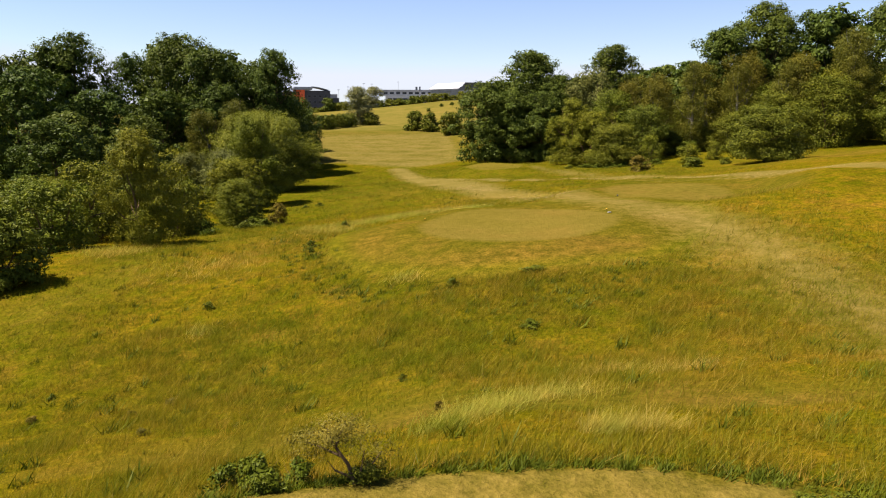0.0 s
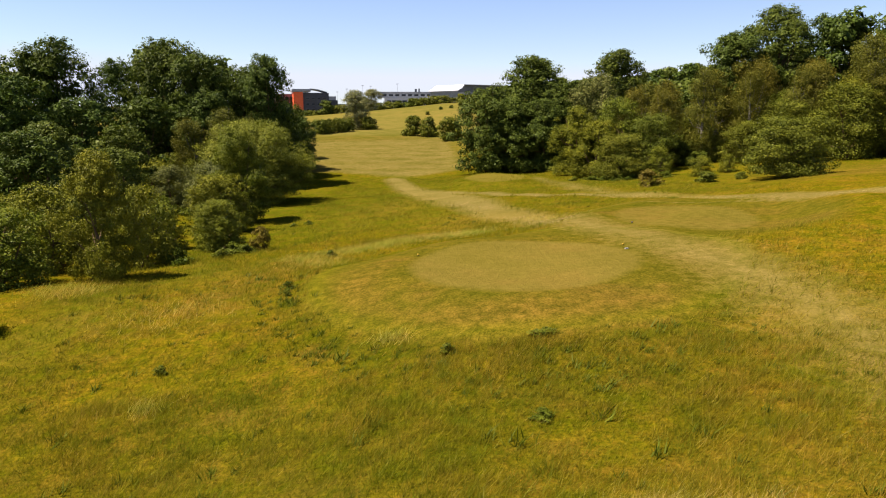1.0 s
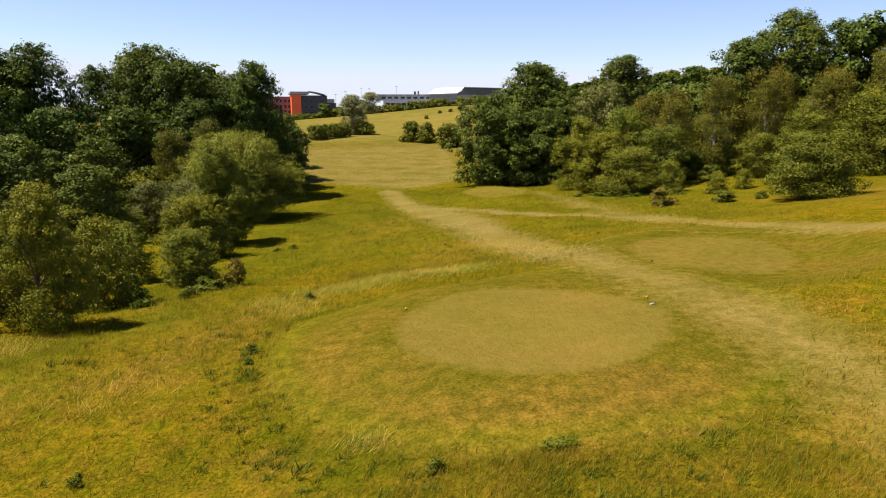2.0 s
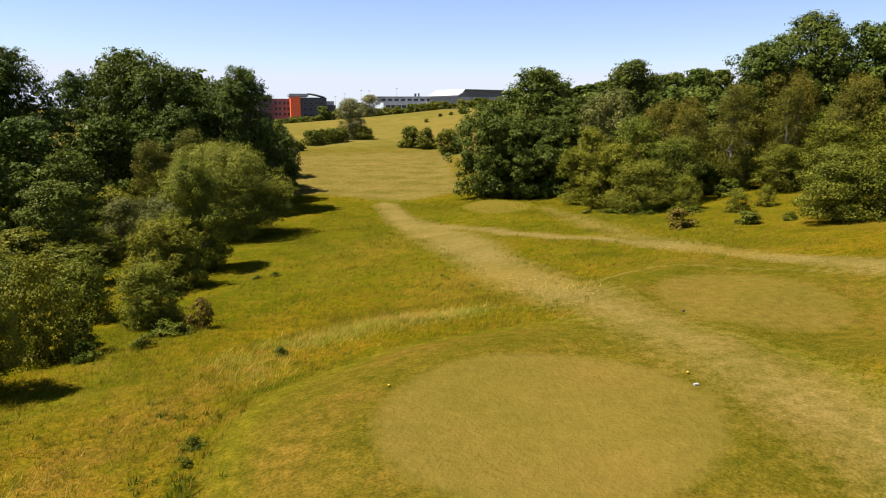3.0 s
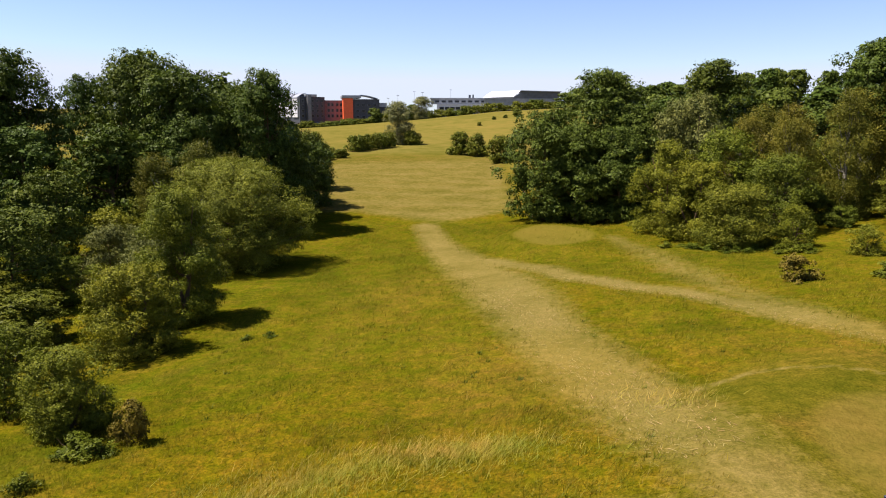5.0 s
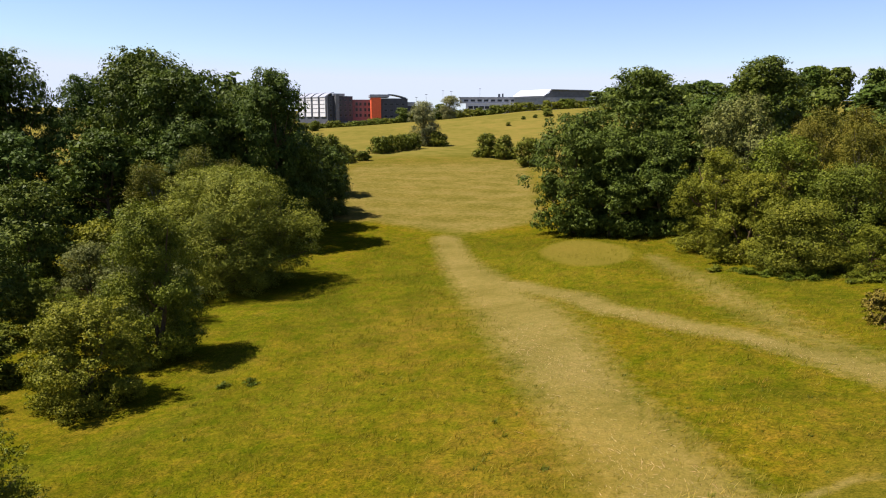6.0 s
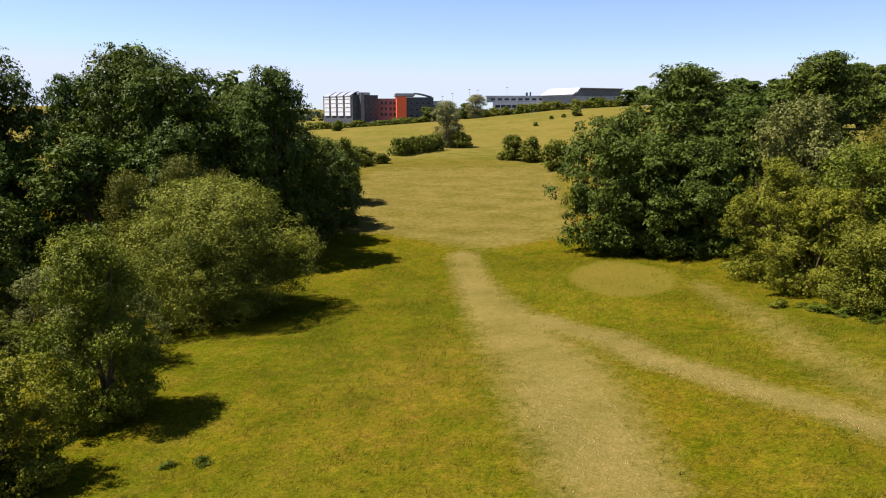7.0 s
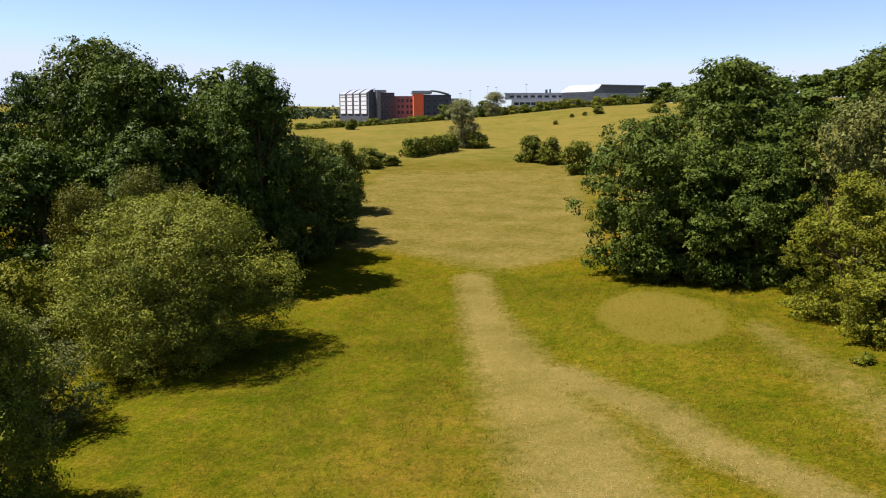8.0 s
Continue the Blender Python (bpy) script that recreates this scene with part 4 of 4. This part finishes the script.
def sports_hall():
    z = ground_z(14, 474)
    root = at(new("sports_hall"), pose(-8, 474, z))
    part("lower_wall", box(0, 45, 0, 38, -1, 8.4), M_SHED, root, "grey metal-clad lower wall")
    part("upper_wall", prism([(17.4, 8.45), (18.8, 9.5), (22.6, 12.7), (45.5, 12.1), (45, 8.45)], 0.3, 38), M_DARKGREY, root, "dark grey upper wall")
    part("hall_body", prism([(0.3, 8.45), (5, 11.2), (19.9, 12.3), (19.9, 8.45)], 9.6, 37.8), M_SHED, root)
    part("roof", prism([(21.8, 12.75), (23, 12.8), (46.2, 12.2), (46.2, 12.6), (23, 13.2), (21.8, 13.2)], -0.8, 38.5), M_ROOF, root)
    bm = bmesh.new()
    low = [bm.verts.new(p) for p in ((-0.8, -0.6, 8.5), (17.8, -0.6, 9.2), (22.2, 5.5, 12.9), (4.2, 6.5, 12.2))]
    bm.faces.new(low)
    top = bmesh.ops.extrude_face_region(bm, geom=bm.faces[:])
    for v in top["geom"]:
        if isinstance(v, bmesh.types.BMVert):
            v.co.z += 0.4
    bmesh.ops.recalc_face_normals(bm, faces=bm.faces[:])
    part("roof_slope", bm, M_PALE, root, "white sloping roof sheet")
    return tagged(root, "large sports hall with a white sloping roof", "building")


office_building()
white_building()
sports_hall()


def lamp_mast(x, y, h):
    root = at(new("lamp_mast"), pose(x, y, ground_z(x, y)))
    part_mesh("pole", wood_mesh("pole", [([(0, 0, -0.3), (0, 0, h / 2), (0, 0, h)], [0.11, 0.08, 0.05], 6)], M_STEEL), root)
    part("lamp_head", box(-0.7, 0.7, -0.12, 0.12, h - 0.12, h + 0.12, 0.05), M_STEEL, root)
    return tagged(root, "thin grey lamp mast near the buildings", "lamp mast", "lamp masts")


for x, y, h in [(-58, 455, 14), (-50, 470, 16), (-44, 460, 15), (-66, 470, 13), (-30, 500, 17)]:
    lamp_mast(x, y, h)


def parked_car(x, y, turn, mat, label):
    root = at(new("parked_car"), pose(x, y, ground_z(x, y), 0, 0, turn))
    bm = box(-2.1, 2.1, -0.85, 0.85, 0.3, 0.85, 0.12)
    part("body", bm, mat, root)
    bm = box(-1.3, 1.1, -0.75, 0.75, 0.86, 1.45, 0.05)
    for v in bm.verts:
        if v.co.z > 1.2:
            v.co.x *= 0.72
            v.co.y *= 0.86
    part("cabin", bm, M_GLASS, root)
    for sx in (-1.35, 1.35):
        for sy in (-0.78, 0.78):
            me = wood_mesh("wheel", [([(sx, sy - 0.1, 0.31), (sx, sy - 0.09, 0.31), (sx, sy + 0.09, 0.31), (sx, sy + 0.1, 0.31)], [0.02, 0.31, 0.31, 0.02], 12)], M_GLASS)
            part_mesh("wheel", me, root)
    return tagged(root, label, "car", "parked cars")


M_CAR1 = plain("white_car_paint", (0.75, 0.75, 0.75), 0.25, vary=0.05)
M_CAR2 = plain("silver_car_paint", (0.4, 0.41, 0.42), 0.3, 0.6, vary=0.05)
for k in range(9):
    parked_car(-128 + 5.6 * k, 425 + 1.5 * k, 80 + 7 * (k % 3), (M_CAR1, M_CAR2)[k % 2], ("white parked car before the office building", "silver parked car before the office building")[k % 2])

# ---------------------------------------------------------------- tee markers
M_YELLOW = plain("yellow_paint", (0.75, 0.45, 0.02), 0.35, vary=0.1)
M_BLUE = plain("dark_blue_paint", (0.02, 0.025, 0.07), 0.35, vary=0.1)
M_STONE = plain("white_stone", (0.5, 0.46, 0.4), 0.8)


def ball(radius, z):
    bm = bmesh.new()
    bmesh.ops.create_icosphere(bm, subdivisions=2, radius=radius)
    for v in bm.verts:
        v.co.z = v.co.z * 0.92 + z
    for f in bm.faces:
        f.smooth = True
    return bm


def tee_marker(x, y, mat, label):
    root = at(new("tee_marker"), pose(x, y, ground_z(x, y)))
    part("ball", ball(0.042, 0.05), mat, root)
    part_mesh("spike", wood_mesh("spike", [([(0, 0, -0.1), (0, 0, 0.03)], [0.012, 0.012], 6)], M_STEEL), root)
    return tagged(root, label, "tee marker", "tee markers")


tee_marker(-0.8, 32.1, M_YELLOW, "small round yellow tee marker on turf")
tee_marker(7.2, 31.8, M_YELLOW, "small round yellow tee marker on turf")
tee_marker(9.3, 38.6, M_BLUE, "small round dark blue tee marker on turf")
plate = at(new("yardage_stone"), pose(7.15, 31.0, ground_z(7.15, 31.0), 0, 0, 20))
part("slab", box(-0.075, 0.075, -0.05, 0.05, -0.02, 0.04, 0.012), M_STONE, plate)
tagged(plate, "small flat white stone set in the turf", "stone")

# ---------------------------------------------------------------- grass, weeds, near shrub


def blades(rng, x, y, h, w, lean=0.35, up=1.0):
    """Single bent blades of grass as triangles."""
    z = terrain(x, y)
    n = len(x)
    an = rng.uniform(0, 2 * np.pi, n)
    side = np.stack([np.cos(an), np.sin(an), np.zeros(n)], 1) * (w / 2)[:, None]
    tip = np.stack([rng.normal(0.7 * lean, lean, n), rng.normal(0.1, lean, n), np.full(n, up)], 1) * h[:, None]
    p = np.stack([x, y, z - 0.02], 1)
    v = np.stack([p - side, p + side, p + tip], 1).reshape(-1, 3)
    return v, np.arange(3 * n).reshape(-1, 3)


def rough_here(x, y):
    tee, track, fringe = mown(x, y)
    return np.clip(1 - 1.9 * np.maximum.reduce([tee, track * 0.9, fringe * 0.9]) + 0.45, 0, 1)


def drift(x, y, k=1.0):
    return 0.5 + 0.25 * (np.sin(0.9 * k * x + 1.7 * np.sin(0.41 * k * y)) + np.cos(0.77 * k * y + 1.9 * np.sin(0.53 * k * x)))


def meadow_grass():
    rng = np.random.default_rng(21)
    vs, fs, count = [], [], 0
    for (x0, x1, y0, y1), n, hh, ww, each in [((-13, 14, 6.5, 22), 19000, 0.26, 0.0105, 14), ((-17, 16, 18, 46), 14000, 0.24, 0.017, 11), ((-14, 22, 44, 96), 15000, 0.2, 0.02, 9), ((-6.5, 8.5, 5.0, 7.8), 2600, 0.035, 0.01, 7)]:
        cx, cy = rng.uniform(x0, x1, n), rng.uniform(y0, y1, n)
        spread_by = np.repeat(rng.uniform(0.04, 0.20, n), each)
        x = np.repeat(cx, each) + rng.normal(size=n * each) * spread_by
        y = np.repeat(cy, each) + rng.normal(size=n * each) * spread_by
        tall = np.repeat(rng.uniform(0.6, 1.3, n), each)
        d = drift(x, y) * 0.6 + 0.4 * drift(x, y, 3.1)
        keep = rng.random(n * each) < rough_here(x, y) * (0.45 + 0.55 * d) * np.clip(np.minimum(x - x0, x1 - x) / 3, 0, 1)
        if hh > 0.05:
            keep &= np.hypot(x - 0.9, y - 0.5) > 7.15
        else:
            keep = (np.hypot(x - 0.9, y - 0.5) < 7.2) & (drift(x, y, 4.0) > 0.3)
        x, y, d, tall = x[keep], y[keep], d[keep] * tall[keep], tall[keep]
        h = hh * (0.45 + 0.8 * d) * rng.uniform(0.5, 1.3, len(x))
        v, f = blades(rng, x, y, h, ww * rng.uniform(0.7, 1.3, len(x)), 0.5)
        vs.append(v)
        fs.append(f + count)
        count += len(v)
    me = mesh_from("meadow_grass", np.concatenate(vs), np.concatenate(fs), [M_GRASS])
    return tagged(new("meadow_grass", me), "long green and yellowing meadow grass in drifts", "grass", kind="stuff")


def pale_grass():
    rng = np.random.default_rng(22)
    spots = [(-0.1, 10.4, 0.3, 0.14, 300), (0.4, 10.9, 0.3, 0.16, 330), (0.9, 11.4, 0.3, 0.18, 330), (1.5, 11.9, 0.35, 0.2, 300), (2.2, 12.4, 0.4, 0.25, 260), (2.3, 9.8, 0.2, 0.14, 420), (2.9, 9.95, 0.3, 0.16, 420), (3.5, 14.7, 0.5, 0.12, 300), (4.9, 14.2, 0.45, 0.12, 220),
             (-0.8, 42.6, 1.8, 0.6, 1500), (1.2, 43.0, 0.9, 0.4, 500), (-4.6, 40.4, 1.4, 0.6, 900), (-3.2, 41.6, 1.2, 0.5, 900), (-5.6, 36.5, 0.8, 1.2, 600), (-9.5, 28, 1.2, 1.0, 500), (-15.0, 32.5, 0.9, 0.8, 700), (-7.4, 21.3, 0.25, 0.2, 160), (-1.3, 23.4, 0.3, 0.2, 160), (6.4, 45.8, 0.9, 0.8, 250), (-6.6, 38.2, 0.9, 0.6, 400)]
    xs, ys, hs = [], [], []
    for cx, cy, rx, ry, n in spots:
        n = int(1.7 * n)
        xs.append(rng.normal(cx, rx, n))
        ys.append(rng.normal(cy, ry, n))
        hs.append(rng.uniform(0.12, 0.34, n))
    x, y, h = np.concatenate(xs), np.concatenate(ys), np.concatenate(hs)
    v, f = blades(rng, x, y, h, np.full(len(x), 0.0065) * (1 + 1.2 * (y > 20)), 0.6)
    return tagged(new("pale_grass", mesh_from("pale_grass", v, f, [M_STRAW])), "tall pale seeding grass in bleached tufts", "grass", kind="stuff")


def straw_litter():
    """Cut straw lying along the tracks."""
    rng = np.random.default_rng(27)
    xs, ys = [], []
    for line, offset, width, density in ((BRANCH[1:9], -0.55, 0.45, 360), (STRIP[5:11], 0.9, 0.5, 150), (STRIP[5:10], -0.1, 0.85, 420)):
        for (p, wp), (q, wq) in zip(line[:-1], line[1:]):
            dx, dy = q[0] - p[0], q[1] - p[1]
            length = math.hypot(dx, dy)
            n = int(length * density)
            u = rng.random(n)
            side = (offset + rng.normal(size=n) * width)
            xs.append(p[0] + dx * u - dy / length * side)
            ys.append(p[1] + dy * u + dx / length * side)
    an, r = rng.uniform(0.3, 2.84, 5000), rng.uniform(4.6, 7.15, 5000)
    xs.append(0.9 + r * np.cos(an))
    ys.append(0.5 + r * np.sin(an))
    x, y = np.concatenate(xs), np.concatenate(ys)
    v, f = blades(rng, x, y, np.where(y < 8, 0.4, 1.0) * rng.uniform(0.08, 0.24, len(x)), np.where(y < 8, 0.4, 1.0) * rng.uniform(0.02, 0.045, len(x)), 1.1, 0.15)
    return tagged(new("straw_litter", mesh_from("straw_litter", v, f, [M_LITTER])), "dry cut straw lying along the mown tracks", "straw", kind="stuff")


def weeds():
    """Rank, darker grass and weeds in small fans, along the banks and here and there in the meadow."""
    rng = np.random.default_rng(23)
    n = 420
    x, y = rng.uniform(-12, 14, n), rng.uniform(8, 60, n)
    keep = (rng.random(n) < rough_here(x, y)) & (drift(x, y, 1.6) > 0.4)
    tx, ty = rng.uniform(-13, 9, 260), rng.uniform(9, 34, 260)
    tall = (rng.random(260) < rough_here(tx, ty)) & (drift(tx, ty, 2.3) > 0.38)
    tx, ty = tx[tall], ty[tall]
    an = rng.uniform(0.2, 2.95, 950)
    r = 7.25 + np.abs(rng.normal(0, 0.3, 950))
    an3 = rng.uniform(3.1, 5.4, 150)
    k = rng.normal(1.04, 0.06, 150)
    cx = np.concatenate([x[keep], tx, 0.9 + r * np.cos(an), 3.1 + 8.4 * k * np.cos(an3)])
    cy = np.concatenate([y[keep], ty, 0.5 + r * np.sin(an), 29.8 + 9.0 * k * np.sin(an3)])
    size = np.concatenate([rng.uniform(0.06, 0.14, keep.sum()), rng.uniform(0.1, 0.24, len(tx)), rng.uniform(0.04, 0.10, 950), rng.uniform(0.06, 0.15, 150)])
    per = 26
    px = np.repeat(cx, per) + rng.normal(size=len(cx) * per) * np.repeat(size, per) * 0.5
    py = np.repeat(cy, per) + rng.normal(size=len(cx) * per) * np.repeat(size, per) * 0.5
    h = np.repeat(size, per) * rng.uniform(0.6, 1.5, len(px))
    v, f = blades(rng, px, py, h, np.clip(h * 0.16, 0.012, 0.04), 0.55)
    return tagged(new("weeds", mesh_from("weeds", v, f, [M_WEED])), "rank dark-green weeds in tufts along the banks", "weeds", kind="stuff")


def dead_shrub():
    rng = np.random.default_rng(24)
    x, y = -1.0, 7.5
    root = at(new("withered_shrub"), pose(x, y, ground_z(x, y)) @ Matrix.Scale(0.64, 4))
    stems = [[(0.05, 0, -0.1), (-0.08, 0, 0.35), (-0.32, 0.05, 0.68), (-0.45, 0.1, 0.98)], [(0.08, 0, 0), (0.16, -0.05, 0.35), (0.2, 0, 0.62)],
             [(0.1, 0, 0), (0.3, 0.05, 0.3), (0.5, 0.05, 0.58)], [(0, 0, 0.1), (-0.3, -0.1, 0.3), (-0.42, -0.1, 0.48)], [(-0.2, 0.02, 0.5), (-0.55, 0.1, 0.62), (-0.8, 0.1, 0.72)], [(-0.3, 0.05, 0.66), (-0.2, 0.1, 0.9), (-0.12, 0.1, 1.08)]]
    for k, st in enumerate(stems):
        r0 = 0.045 if k == 0 else 0.026
        part_mesh("branch", wood_mesh("branch", [(st, [r0 * (1 - 0.7 * i / (len(st) - 1)) for i in range(len(st))], 6)], M_BARK), root)
    c = np.array([(-0.45, 0.1, 0.95), (-0.65, 0.1, 0.8), (-0.85, 0.1, 0.72), (-0.2, 0.1, 1.02), (-0.35, 0.0, 0.78), (0.45, 0.05, 0.5), (0.1, 0.1, 0.9)])
    v, f = leaves_on(rng, c, np.full(len(c), 0.36), 4200, 0.045, 0.022, inside=0.9, core=0.0)
    part_mesh("leaves", mesh_from("leaves", v, f, [M_DRY_LEAF]), root, "sparse withered brown leaves")
    c = np.array([(0.15, 0, 0.12), (0.3, 0, 0.15), (0.02, 0.05, 0.1), (0.35, 0.1, 0.3)])
    v, f = leaves_on(rng, c, np.full(len(c), 0.2), 1800, 0.06, 0.035, inside=0.9, core=0.0)
    part_mesh("undergrowth", mesh_from("undergrowth", v, f, [M_SHRUB]), root, "dark-green leaves at its foot")
    return tagged(root, "withered shrub with bare branches at the bank's edge", "shrub")


meadow_grass()
pale_grass()
straw_litter()
weeds()
dead_shrub()
for x, y, h, w in [(-5.3, 38.8, 0.4, 0.6), (-11.0, 57.9, 0.3, 0.6), (-9.9, 58.0, 0.35, 0.65), (-5.4, 29.3, 0.3, 0.4), (2.3, 18.5, 0.22, 0.6), (0.3, 22.0, 0.3, 0.5), (2.9, 22.2, 0.16, 0.8), (-0.9, 15.4, 0.2, 0.25), (-7.9, 23.8, 0.2, 0.3), (-10.0, 17.6, 0.2, 0.25), (-5.6, 30.3, 0.35, 0.6), (-7.8, 23.5, 0.3, 0.45)]:
    plant("weed", x, y, h, w, "weed_clump", "leafy green weed clump standing in grass", "weed", "weed clumps")
for x, y, h, w in [(-11.7, 44.4, 0.75, 1.4), (-10.9, 44.0, 0.6, 1.2), (-11.4, 41.4, 0.6, 0.9), (-13.2, 40.0, 0.9, 1.2)]:
    plant("weed", x, y, h, w, "low_shrub", "low green shrub among rank grass", "shrub", "low shrubs")
for x, y, h, w in [(-2.1, 7.6, 0.46, 0.6), (-1.65, 7.75, 0.36, 0.5), (-2.5, 7.8, 0.46, 0.55), (-1.9, 7.3, 0.3, 0.45), (4.1, 6.75, 0.22, 0.5), (3.75, 6.85, 0.16, 0.35)]:
    plant("weed", x, y, h, w, "low_shrub", "low green shrub among rank grass", "shrub", "low shrubs")
rng = np.random.default_rng(31)
for k in range(16):
    u = k / 15
    x, y = 13.3 + 7.5 * u + rng.normal() * 0.4, 75.5 - 5.5 * u + rng.normal() * 0.7
    plant("weed", x, y, rng.uniform(0.3, 0.6), rng.uniform(0.7, 1.4), "weed_clump", "bright-green weed clump at the wood's foot", "weed", "weeds at the wood's foot")
for x, y, h, w in [(-9.7, 16.2, 0.22, 0.3), (-7.3, 16.0, 0.18, 0.25), (-6.0, 13.6, 0.2, 0.28), (-6.5, 16.5, 0.2, 0.35), (-0.1, 11.7, 0.2, 0.22)]:
    plant("brown_bush", x, y, h, w, "weed_clump", "dry brownish weed clump in the meadow", "weed", "dry weed clumps")
